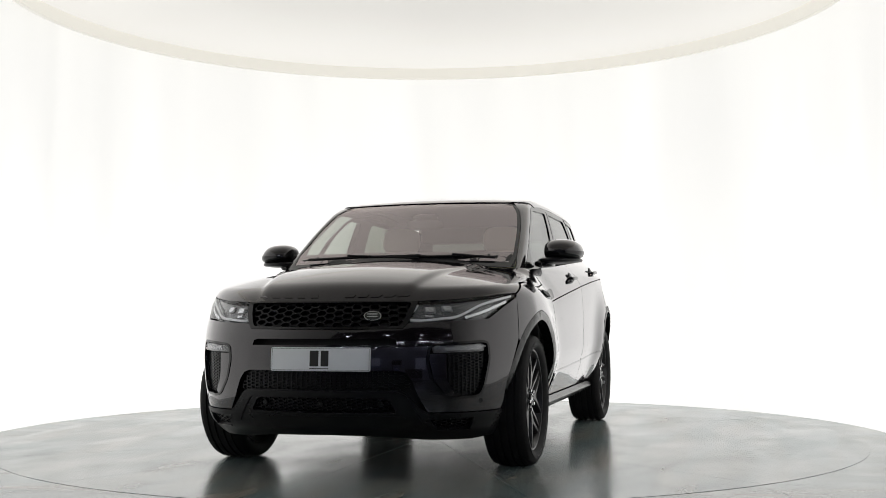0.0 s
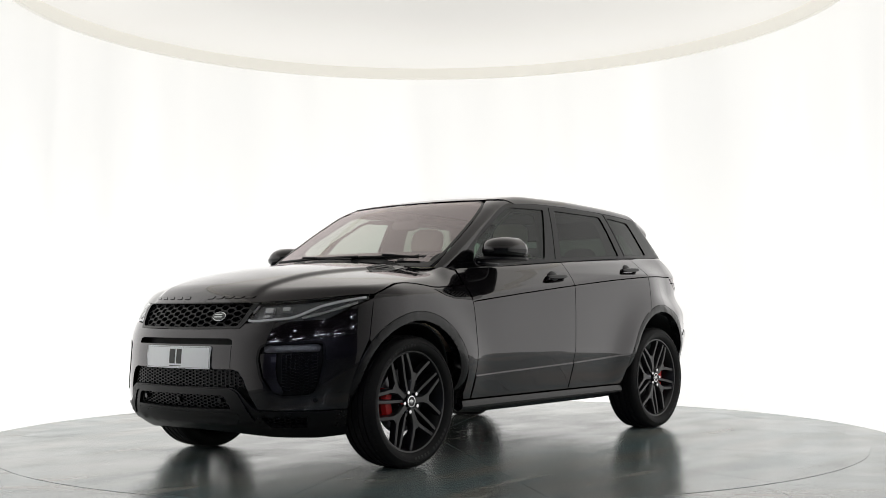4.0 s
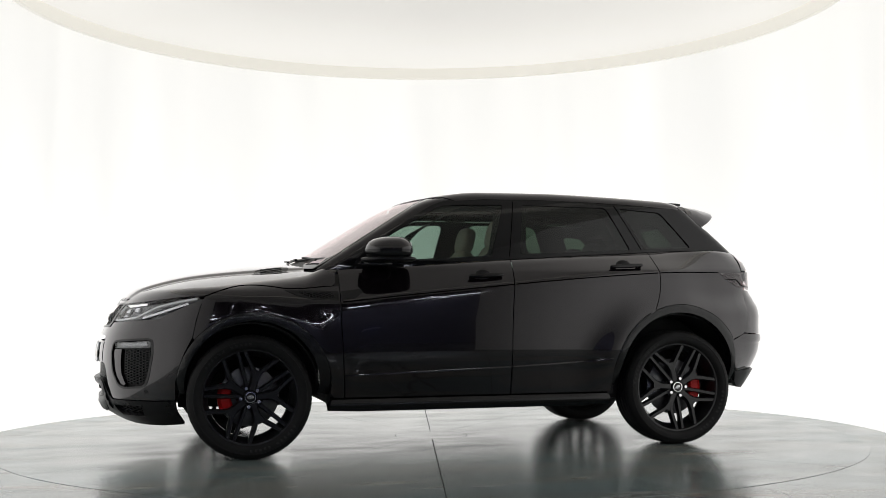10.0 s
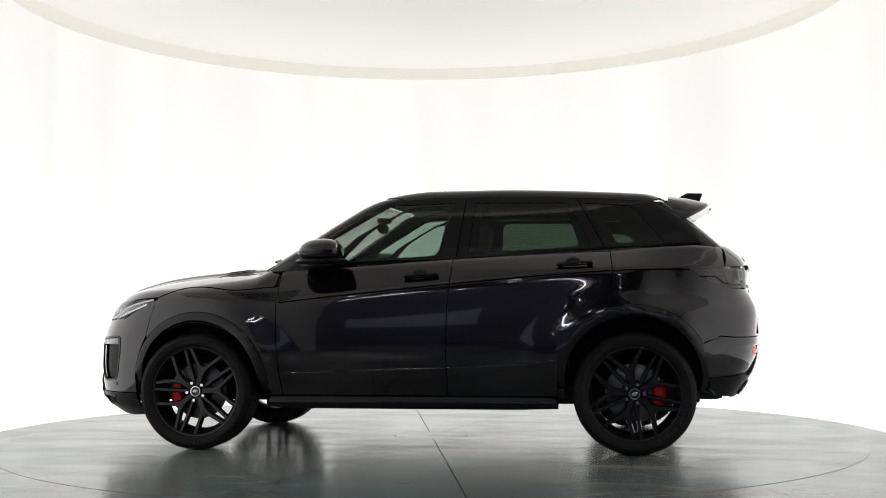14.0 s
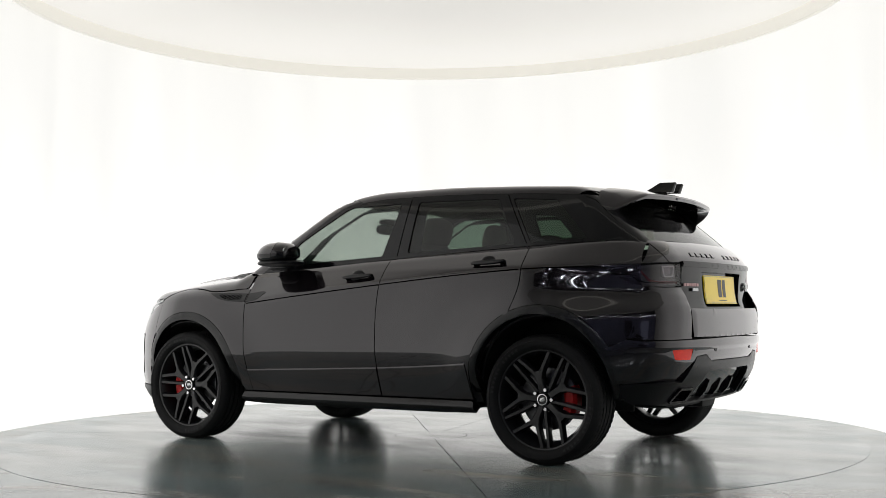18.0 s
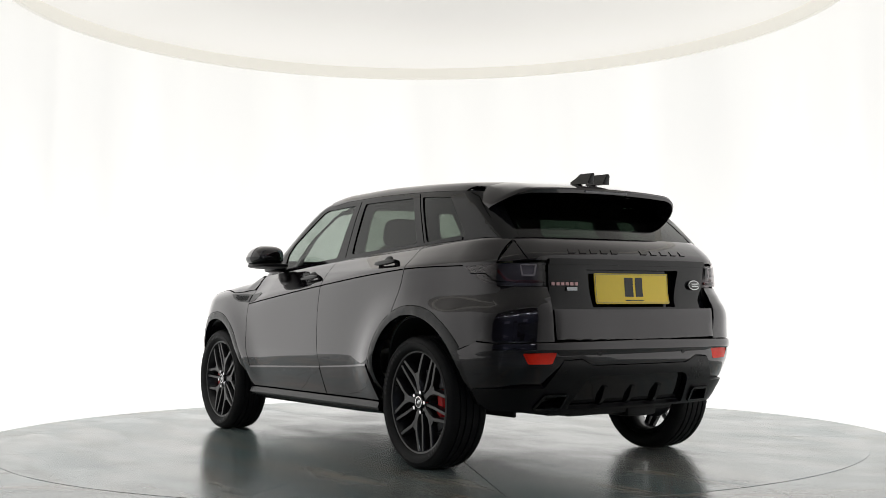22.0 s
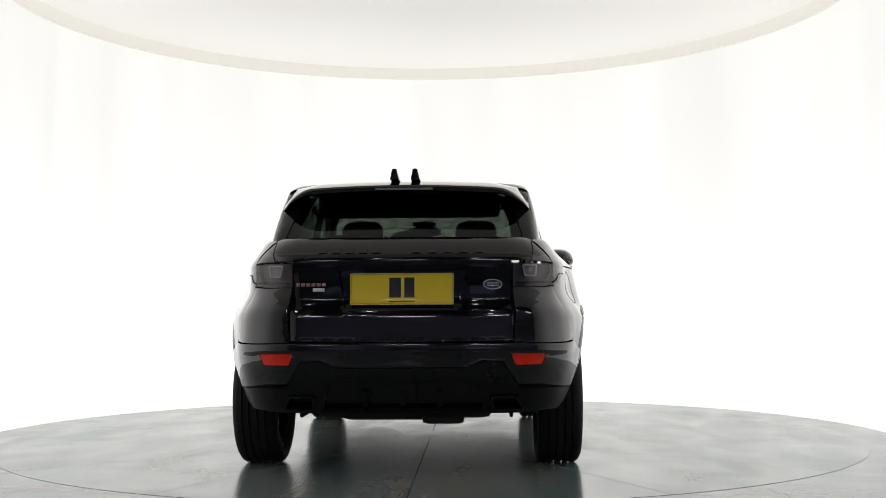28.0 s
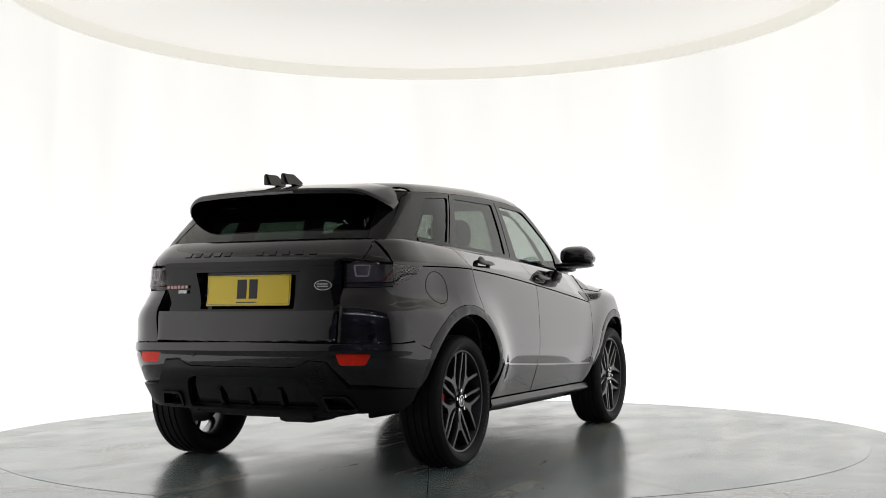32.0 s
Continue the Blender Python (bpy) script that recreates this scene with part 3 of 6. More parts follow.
def from_corner(sign):
    """Rays that come in level at 45 degrees from ahead (1) or behind (-1) on the left; u runs across them, v is the height."""
    def way(uv):
        n = len(uv)
        d = np.array([sign, 1.0, 0.0]) / math.sqrt(2)
        e = np.array([-sign, 1.0, 0.0]) / math.sqrt(2)
        s = e[None] * uv[:, :1] + d[None] * 2.6
        s[:, 2] = uv[:, 1]
        return s, np.tile(-d, (n, 1))
    return way


def corner_uv(sign, *pts):
    """Outline points on a cabin corner: ('y', y, z) seen from the end, ('x', x, z) from the side, ('t', x, y) from above."""
    ways = {"x": from_side, "t": from_above, "y": from_front if sign > 0 else from_behind}
    return [((-sign * p[0] + p[1]) / math.sqrt(2), p[2]) for p in places(pts, cabin, ways, 2.6)]


def roof_uv(*pts):
    return [(p[0], math.atan2(p[2] - 1.2, p[1])) for p in places(pts, cabin, {"x": from_side, "t": from_above})]


def nose_uv(*pts):
    """Outline points round the nose: ('y', y, z) seen from the front or ('x', x, z) seen from the side."""
    return wrap_uv(pts, from_front, 1.15, 1.0)


def tail_uv(*pts):
    return wrap_uv(pts, from_behind, -1.15, -1.0)


def places(pts, form, ways, far=2.2):
    """The places on a form of outline points, each met along the way its first letter names."""
    out = [None] * len(pts)
    for kind in {p[0] for p in pts}:
        k = [i for i, p in enumerate(pts) if p[0] == kind]
        s, w = ways[kind](np.array([pts[i][1:] for i in k], float))
        for i, q in zip(k, meet(form, s, w, far)[0]):
            out[i] = q
    return out


def wrap_uv(pts, ahead, axis, sign):
    return [(math.atan2(p[1], sign * (p[0] - axis)), q[2]) for p, q in zip(places(pts, body, {"y": ahead, "x": from_side}), pts)]


def bonnet_uv(*pts):
    """Outline points of the bonnet: ('x', x, z) on its flank, ('t', x, y) on its top or ('y', y, z) on its lip."""
    return [(p[0], math.atan2(p[2] - 0.72, p[1])) for p in places(pts, body, {"x": from_side, "t": from_above, "y": from_front})]


def inside(poly, q):
    r = np.zeros(len(q), bool)
    a = np.asarray(poly)
    b = np.roll(a, -1, 0)
    for (x1, y1), (x2, y2) in zip(a, b):
        if y1 != y2:
            c = (y1 > q[:, 1]) != (y2 > q[:, 1])
            r ^= c & (q[:, 0] < (x2 - x1) * (q[:, 1] - y1) / (y2 - y1) + x1)
    return r


def dense(poly, step, closed=True):
    out = []
    n = len(poly)
    for i in range(n if closed else n - 1):
        a, b = np.array(poly[i], float), np.array(poly[(i + 1) % n], float)
        k = max(1, int(math.ceil(np.linalg.norm(b - a) / step)))
        out += [tuple(a + (b - a) * j / k) for j in range(k)]
    return out if closed else out + [tuple(map(float, poly[-1]))]


def bend(pts, n=6, closed=False):
    """Rounds a row of points into a smooth curve (Catmull-Rom)."""
    p = [np.array(q, float) for q in pts]
    out = []
    m = len(p)
    for i in range(m if closed else m - 1):
        a, b = p[(i - 1) % m] if (closed or i > 0) else 2 * p[0] - p[1], p[i]
        c, d = p[(i + 1) % m], p[(i + 2) % m] if (closed or i < m - 2) else 2 * p[-1] - p[-2]
        for k in range(n):
            t = k / n
            out.append(tuple(0.5 * (2 * b + (c - a) * t + (2 * a - 5 * b + 4 * c - d) * t * t + (3 * b - a - 3 * c + d) * t**3)))
    return out if closed else out + [tuple(p[-1])]


def rounded(poly, r, n=4):
    """A polygon with its corners rounded."""
    out = []
    m = len(poly)
    for i in range(m):
        a, b, c = (np.array(poly[(i + k) % m], float) for k in (-1, 0, 1))
        u, v = a - b, c - b
        lu, lv = np.linalg.norm(u), np.linalg.norm(v)
        d = min(r, 0.45 * lu, 0.45 * lv)
        s, e = b + u / lu * d, b + v / lv * d
        out += [tuple((1 - t) ** 2 * s + 2 * t * (1 - t) * b + t * t * e) for t in (k / n for k in range(n + 1))]
    return out


def shell(outline, way, form=body, step=0.035, depth=0.012, off=0.0, holes=(), roll=0.0015, shape=None, far=2.2):
    """Lays a flat outline on a form as a thin sheet with edges; returns verts, faces and corner normals."""
    from mathutils.geometry import delaunay_2d_cdt
    scale = np.array(step if isinstance(step, tuple) else (step, step), float)
    step = 1.0
    rings = [dense(np.array(outline) / scale, 0.6)] + [dense(np.array(h) / scale, 0.6) for h in holes]
    pts, edges = [], []
    for ring in rings:
        k = len(pts)
        pts += ring
        edges += [(k + i, k + (i + 1) % len(ring)) for i in range(len(ring))]
    border = len(pts)
    a = np.array(rings[0])
    lo, hi = a.min(0), a.max(0)
    gu, gv = np.arange(lo[0] + step / 2, hi[0], step), np.arange(lo[1] + step / 2, hi[1], step)
    g = np.array([(u, v) for v in gv for u in gu]) if len(gu) and len(gv) else np.zeros((0, 2))
    if len(g):
        keep = inside(rings[0], g)
        for ring in rings[1:]:
            keep &= ~inside(ring, g)
        b, g = np.array(pts), g[keep]
        if len(g):
            near = np.min((g[:, :1] - b[None, :, 0]) ** 2 + (g[:, 1:] - b[None, :, 1]) ** 2, 1)
            g = g[near > (0.35 * step) ** 2]
        pts = pts + [tuple(q) for q in g]
    vs, _, tris, *_ = delaunay_2d_cdt([Vector(p) for p in pts], edges, [], 0, 1e-6)
    uv = np.array([tuple(v) for v in vs])
    tris = np.array([t for t in tris if len(t) == 3])
    mid = uv[tris].mean(1)
    ok = inside(rings[0], mid)
    for ring in rings[1:]:
        ok &= ~inside(ring, mid)
    tris = tris[ok]
    uv = uv * scale
    start, d = way(uv)
    p, n = meet(form, start, d, far)
    count = {}
    for t in tris:
        for i in range(3):
            e = (t[i], t[(i + 1) % 3])
            count[tuple(sorted(e))] = count.get(tuple(sorted(e)), 0) + 1
    edge = [(t[i], t[(i + 1) % 3]) for t in tris for i in range(3) if count[tuple(sorted((t[i], t[(i + 1) % 3])))] == 1]
    on = np.zeros(len(p), bool)
    for e in edge:
        on[list(e)] = True
    lift = np.full(len(p), off)
    if shape is not None:
        lift = lift + shape(uv)
    top = p + n * (lift - roll * on)[:, None]
    # face direction: keep the outer face along the form's normal
    k = len(p)
    flip = np.einsum("ij,ij->i", np.cross(top[tris[:, 1]] - top[tris[:, 0]], top[tris[:, 2]] - top[tris[:, 0]]), n[tris[:, 0]]) < 0
    tris[flip] = tris[flip][:, ::-1]
    edge = [(t[i], t[(i + 1) % 3]) for t in tris for i in range(3) if count[tuple(sorted((t[i], t[(i + 1) % 3])))] == 1]
    low = p + n * (lift - depth)[:, None]
    verts = np.vstack([top, low])
    faces, norms = [], []
    if shape is not None:
        vn = np.zeros_like(top)
        fnm = np.cross(top[tris[:, 1]] - top[tris[:, 0]], top[tris[:, 2]] - top[tris[:, 0]])
        for i in range(3):
            np.add.at(vn, tris[:, i], fnm)
        n = vn / np.maximum(np.linalg.norm(vn, axis=1, keepdims=True), 1e-12)
    for t in tris:
        faces.append(tuple(t))
        norms += [n[i] for i in t]
    for t in tris:
        faces.append((t[2] + k, t[1] + k, t[0] + k))
        norms += [-n[i] for i in t[::-1]]
    for i, j in edge:
        s = np.cross(top[j] - top[i], n[i])
        s = s / max(np.linalg.norm(s), 1e-9)
        faces.append((j, i, i + k, j + k))
        norms += [s] * 4
    return verts, faces, norms


def mirrored(data):
    v, f, n = data
    v = np.array(v) * [1, -1, 1]
    out, k = [], 0
    for q in f:
        out += [x * np.array([1, -1, 1]) for x in n[k:k + len(q)][::-1]]
        k += len(q)
    return v, [tuple(q[::-1]) for q in f], out


def inner_clear(ob):
    """A pane mirrors on its outer face alone; its inner face and edges let light pass."""
    me = ob.data
    if me.materials[0] in GLASSES:
        me.materials.append(CLEAR)
        rim = sum(len(q.vertices) == 4 for q in me.polygons)
        outer = (len(me.polygons) - rim) // 2
        for q in me.polygons:
            q.material_index = 0 if q.index < outer else 1
    return ob


def sheet(name, mat, parent, *args, label="", **kw):
    v, f, n = shell(*args, **kw)
    return inner_clear(raw(name, v, f, mat, parent, label, n))


def pair(name, mat, parents, *args, label="", **kw):
    """The same sheet on the car's left and right."""
    data = shell(*args, **kw)
    a = raw(name, data[0], data[1], mat, parents[0], label, data[2])
    inner_clear(a)
    v, f, n = mirrored(data)
    b = raw(name, v, f, mat, parents[1], label, n)
    return a, inner_clear(b)


def arc(cx, cz, r, a0, a1, n=24, rz=None):
    rz = rz or r
    return [(cx + r * math.cos(radians(a0 + (a1 - a0) * i / n)), cz + rz * math.sin(radians(a0 + (a1 - a0) * i / n))) for i in range(n + 1)]


def spin_rows():
    return [(float(t), math.radians(TURN_START + TURN_SPEED * t)) for t in range(0, 33)]


car = new("car")
car.empty_display_size = 0.5
tagged(car, "black five-door compact SUV with black alloy wheels, parked on the turntable", "car")
BOTH = (car, car)

# ---- body panels ----
FRONT_ARCH, REAR_ARCH = (1.307, 0.40, 0.443), (-1.335, 0.42, 0.455)


def panels():
    g = 0.0028
    seam_a = [(0.812, 1.0), (0.812, 0.80), (0.799, 0.55), (0.783, 0.336)]
    seam_b = [(-0.262, 1.15), (-0.250, 0.98), (-0.238, 0.85), (-0.230, 0.64), (-0.234, 0.336)]
    seam_c = bend([(-1.196, 1.205), (-1.212, 1.06), (-1.200, 0.955), (-1.155, 0.835), (-1.120, 0.79)], 4)
    # wings
    cx, cz, r = FRONT_ARCH
    wing = [(0.812 + g, 0.99)] + [(x + g, z) for x, z in bend(seam_a, 3)[1:]]
    wing += [(0.845, 0.336)] + [q for q in arc(cx, cz, r, 184, 40, 30)]
    wing += bend([(1.652, 0.70), (1.63, 0.80), (1.60, 0.90), (1.585, 0.928)], 3)
    wing += bend([(1.50, 0.962), (1.40, 0.988), (1.30, 0.993), (1.20, 0.983), (1.12, 0.972), (1.0, 0.975), (0.9, 0.985)], 4)
    pair("front_wing", PAINT, BOTH, wing, from_side, step=(0.018, 0.012))
    # doors
    door_f = [(0.812 - g, 1.085)] + [(x - g, z) for x, z in bend(seam_a, 3)] + [(x + g, z) for x, z in bend(seam_b, 3)[::-1]]
    door_f += [(x, float(BELT_Z(x)) - 0.012) for x in (-0.2, 0.0, 0.2, 0.4, 0.6, 0.75)]
    left_f, right_f = pair("front_door", PAINT, BOTH, door_f, from_side, step=(0.04, 0.010))
    ax, az, ar = REAR_ARCH
    door_r = [(x - g, z) for x, z in bend(seam_b, 3)] + [(-0.880, 0.336)]
    door_r += arc(ax, az, ar, 6, 62, 10)
    door_r += [(x + g, z) for x, z in seam_c[::-1][2:]]
    door_r += [(x, float(BELT_Z(x)) - 0.012) for x in (-1.1, -0.9, -0.7, -0.5, -0.35)]
    left_r, right_r = pair("rear_door", PAINT, BOTH, door_r, from_side, step=(0.03, 0.010))
    # rear quarter
    quarter = [(x - g, z) for x, z in seam_c[:-1]] + arc(ax, az, ar, 66, 148, 16)
    quarter += bend([(-1.708, 0.645), (-1.76, 0.665), (-1.82, 0.69), (-1.86, 0.80), (-1.87, 0.93), (-1.86, 1.0)], 3)
    quarter += [(-1.86, 1.10), (-1.85, 1.218), (-1.7, 1.222), (-1.5, 1.216), (-1.35, 1.211)]
    pair("rear_quarter", PAINT, BOTH, quarter, from_side, step=(0.018, 0.012))
    # wheel arch cladding
    for (cx, cz, r), nm, a0, a1, inner in ((FRONT_ARCH, "arch", 188, -5, 0.058), (REAR_ARCH, "arch", 191, -9, 0.057)):
        ring = arc(cx, cz, r - 0.003, a0, a1, 44) + arc(cx + 0.01, cz + 0.005, r - inner, a1, a0, 40)
        pair("wheel_arch_trim", ARCH, BOTH, ring, from_side, off=0.007, depth=0.06, step=0.03, roll=0.005, shape=lambda uv: -0.004 - 0.04 * np.clip((0.52 - uv[:, 1]) / 0.17, 0, 1) ** 2, label="satin black wheel arch trim")
    # sill
    sill = [(0.86, 0.328), (-0.875, 0.328), (-0.89, 0.268), (-0.6, 0.258), (0.7, 0.258), (0.885, 0.272)]
    pair("sill", ARCH, BOTH, rounded(sill, 0.012), from_side, off=0.006, depth=0.05, roll=0.002, step=(0.06, 0.008), shape=lambda uv: 0.026 * np.clip((0.328 - uv[:, 1]) / 0.018, 0, 1) * np.clip((uv[:, 1] - 0.245) / 0.05, 0, 1), label="satin black side sill")
    # bonnet
    edge = bonnet_uv(("x", 1.585, 0.936), ("x", 1.50, 0.968), ("x", 1.40, 0.995), ("x", 1.30, 1.0), ("x", 1.20, 0.990), ("x", 1.12, 0.979), ("x", 1.0, 0.982), ("x", 0.9, 0.992), ("x", 0.84, 1.0), ("x", 0.83, 1.075))
    cowl = bonnet_uv(("t", 0.86, 0.80), ("t", 0.92, 0.70), ("t", 0.985, 0.5), ("t", 1.035, 0.25), ("t", 1.05, 0.0))
    lip = bonnet_uv(("y", 0.755, 0.918), ("y", 0.66, 0.906), ("y", 0.55, 0.899), ("y", 0.40, 0.895), ("y", 0.2, 0.893), ("y", 0.0, 0.893))
    half = bend(lip[::-1], 4) + bend(edge, 3) + bend(cowl, 3)
    whole = half[:-1] + [(x, math.pi - a) for x, a in half[:0:-1]]
    sheet("bonnet", PAINT, car, whole, round_bonnet, step=0.016, label="black bonnet with raised centre")
    # roof
    top_line = [(x, float(ROOF_Z(x)) - 0.070) for x in (0.05, -0.13, -0.51, -0.89, -1.27, -1.455)]
    half = roof_uv(*[("t", 0.282 - 0.245 * y * y, y) for y in (0.0, 0.15, 0.3, 0.42, 0.52)], ("t", 0.185, 0.585), *[("x", x, z) for x, z in top_line])
    half += roof_uv(("t", -1.52, 0.55), ("t", -1.54, 0.3), ("t", -1.55, 0.0))
    sheet("roof", PAINT, car, half[:-1] + [(x, math.pi - q) for x, q in half[:0:-1]], round_roof, form=cabin, step=0.03, off=0.002, label="black roof")
    # cabin sides: gloss black frame with three window openings
    front_glass = rounded([(0.600, 1.130), (-0.158, 1.176), (-0.258, 1.503), (0.115, 1.496), (0.165, 1.482), (0.505, 1.285), (0.565, 1.225)], 0.02)
    rear_glass = rounded([(-0.345, 1.190), (-1.088, 1.220), (-0.955, 1.480), (-0.935, 1.494), (-0.382, 1.504)], 0.02)
    rear_quarter = rounded([(-1.185, 1.224), (-1.526, 1.241), (-1.335, 1.460), (-1.315, 1.471), (-1.040, 1.491)], 0.02)
    frame_line = [(0.83, 1.06), (0.6, 1.085)] + [(x, float(BELT_Z(x)) - 0.006) for x in (0.2, -0.27, -0.7, -1.17, -1.69)] + [(-1.75, 1.222), (-1.82, 1.205), (-1.80, 1.232)]
    frame_line += [(-1.645, 1.365), (-1.55, 1.455), (-1.465, 1.492)] + [(x, float(ROOF_Z(x)) - 0.063) for x in (-1.27, -0.89, -0.51, -0.13)]
    frame_line += bend([(0.03, 1.540), (0.12, 1.522), (0.23, 1.478), (0.445, 1.342), (0.64, 1.205), (0.79, 1.10)], 3)
    pair("window_surround", GLOSS, BOTH, frame_line, from_side, form=cabin, holes=(front_glass, rear_glass, rear_quarter), step=0.04, label="gloss black window surround")
    pair("window", GLASS_FRONT, (left_f, right_f), front_glass, from_side, form=cabin, off=-0.008, depth=0.004, label="lightly tinted front side window")
    pair("window", GLASS_DARK, (left_r, right_r), rear_glass, from_side, form=cabin, off=-0.008, depth=0.004, label="dark tinted rear side window")
    pair("quarter_window", GLASS_DARK, BOTH, rear_quarter, from_side, form=cabin, off=-0.008, depth=0.004, label="dark tinted rear quarter window")
    # dark linings inside the windows leave smaller openings than the panes
    holes = [rounded([(0.46, 1.160), (-0.150, 1.19), (-0.215, 1.480), (0.06, 1.475), (0.28, 1.345)], 0.05), rounded([(-0.40, 1.205), (-1.02, 1.235), (-0.93, 1.475), (-0.42, 1.485)], 0.05), rounded([(-1.24, 1.25), (-1.43, 1.26), (-1.31, 1.39), (-1.17, 1.40)], 0.03)]
    lining = [(0.60, 1.10), (-0.27, 1.155), (-1.17, 1.205), (-1.60, 1.225), (-1.45, 1.44), (-1.36, 1.475), (-0.9, 1.502), (-0.2, 1.508), (0.0, 1.503), (0.09, 1.47), (0.36, 1.315)]
    pair("window_lining", CABIN, BOTH, lining, from_side, form=cabin, holes=tuple(holes), off=-0.045, depth=0.012, step=0.05, label="dark lining round the windows inside")
    # windscreen, its top edge along the roof's
    ws = [(0.705, 1.098), (0.58, 1.103), (0.4, 1.107), (0.2, 1.11)]
    ws = ws + [(-y, z) for y, z in ws[::-1]]
    crest = []
    for y in (0.52, 0.42, 0.3, 0.15, 0.0):
        s0, w0 = from_above(np.array([[0.290 - 0.245 * y * y, y]]))
        crest.append((y, float(meet(cabin, s0, w0, 1.6)[0][0][2]) - 0.002))
    flank = bend([(0.714, 1.16), (0.682, 1.33), (0.638, 1.46), (0.590, 1.520)], 4)
    up = [(-y, z) for y, z in flank + crest]
    ws += up + [(-y, z) for y, z in up[-2::-1]]
    sheet("windscreen", GLASS_CLEAR, car, ws, from_front, form=cabin, off=-0.004, depth=0.005, step=0.045, far=3.0, label="clear raked windscreen")
    # screen pillars and rear pillars on the cabin's corners
    pil = corner_uv(1, *[("y", y + 0.004, z) for y, z in flank], ("t", 0.19, 0.555), ("t", 0.14, 0.575), ("t", 0.11, 0.60))
    pil += corner_uv(1, *[("x", x - 0.008, z - 0.008) for x, z in bend([(0.03, 1.540), (0.12, 1.522), (0.23, 1.478), (0.445, 1.342), (0.64, 1.205), (0.79, 1.10)], 3)], ("y", 0.735, 1.09))
    pair("screen_pillar", PAINT, BOTH, pil, from_corner(1), form=cabin, step=0.03, off=-0.002)
    pil = corner_uv(-1, ("y", 0.624, 1.198), ("y", 0.616, 1.236), ("y", 0.583, 1.36), ("y", 0.555, 1.44), ("y", 0.535, 1.48), *[("x", x, z) for x, z in ((-1.468, 1.492), (-1.553, 1.456), (-1.648, 1.366), (-1.795, 1.230), (-1.825, 1.198))])
    pair("rear_pillar", GLOSS, BOTH, pil, from_corner(-1), form=cabin, step=0.035)
    inset = [(y * 0.968, 1.160 + (z - 1.13) * 0.935) for y, z in ws]
    sheet("screen_border", GLOSS, car, ws, from_front, form=cabin, holes=(inset,), off=-0.002, depth=0.0015, step=0.05, roll=0.0, far=3.0, label="black printed border of the windscreen")
    fill = corner_uv(-1, ("y", 0.57, 1.215), ("y", 0.545, 1.36), ("y", 0.50, 1.48), ("x", -1.43, 1.495), ("x", -1.53, 1.44), ("x", -1.62, 1.36), ("x", -1.74, 1.215))
    pair("pillar_lining", DARK, BOTH, fill, from_corner(-1), form=cabin, off=-0.022, depth=0.01, step=0.05)
    # tailgate glass
    rg = [(-0.612, 1.200), (-0.3, 1.200), (0, 1.200), (0.3, 1.200), (0.612, 1.200), (0.612, 1.24), (0.579, 1.36), (0.551, 1.44), (0.53, 1.48), (0.3, 1.50), (0, 1.505), (-0.3, 1.50), (-0.53, 1.48), (-0.551, 1.44), (-0.579, 1.36), (-0.612, 1.24)]
    sheet("rear_window", GLASS_REAR, car, rg, from_behind, form=cabin, off=-0.003, depth=0.005, step=0.045, label="dark tinted tailgate window")
    return left_f, right_f, left_r, right_r


DOORS = panels()


def motions():
    for t_ob, off in ((car, CAR_OFF), (table, (0, 0))):
        rows = []
        for t, a in spin_rows():
            m = Matrix.Rotation(a, 4, "Z") @ Matrix.Translation((off[0], off[1], 0.0))
            rows.append((t, m))
        walk(t_ob, rows)


# ---- front end ----
def both_sides(half):
    """Closes a left half outline (from the middle round to the middle) with its mirror image."""
    return list(half) + [(-u, v) for u, v in list(half)[::-1] if abs(u) > 1e-6]


def strips(segments, way, form=body, width=0.005, depth=0.02, off=0.0):
    """Thin bars along (u, v) segments laid on a form: verts and faces of one mesh."""
    s = np.array(segments, float)
    d = s[:, 1] - s[:, 0]
    d = d / np.maximum(np.linalg.norm(d, axis=1, keepdims=True), 1e-9)
    q = np.stack([-d[:, 1], d[:, 0]], 1) * width / 2
    ring = np.stack([s[:, 0] - q, s[:, 1] - q, s[:, 1] + q, s[:, 0] + q], 1).reshape(-1, 2)
    start, w = way(ring)
    p, n = meet(form, start, w, 2.2)
    top, low = p + n * off, p + n * (off - depth)
    verts, faces = np.vstack([top, low]), []
    k = len(top)
    for i in range(0, k, 4):
        a = [i, i + 1, i + 2, i + 3]
        faces += [tuple(a)] + [(a[j], a[j] + k, a[(j + 1) % 4] + k, a[(j + 1) % 4]) for j in range(4)]
    return verts, faces


def honeycomb(poly, cw, ch, squash=1.0):
    """Segments of a flat-lying honeycomb inside an outline (in u, v); cw, ch: cell size."""
    a = np.array(poly)
    lo, hi = a.min(0), a.max(0)
    segs = []
    rows = int((hi[1] - lo[1]) / (ch / 2)) + 2
    cols = int((hi[0] - lo[0]) / (cw * 0.75)) + 2
    for c in range(-1, cols):
        for r in range(-1, rows // 2 + 1):
            x = lo[0] + c * cw * 0.75
            y = lo[1] + r * ch + (ch / 2 if c % 2 else 0)
            pts = [(x - cw / 2, y), (x - cw / 4, y + ch / 2), (x + cw / 4, y + ch / 2), (x + cw / 2, y)]
            segs += [(pts[0], pts[1]), (pts[1], pts[2]), (pts[2], pts[3])]
    mid = np.array([((p[0] + q[0]) / 2, (p[1] + q[1]) / 2) for p, q in segs])
    ok = inside(poly, mid)
    return [s for s, k in zip(segs, ok) if k]


def lay(name, mat, parent, segs, way, label="", **kw):
    v, f = strips(segs, way, **kw)
    return raw(name, v, f, mat, parent, label, smooth=False)


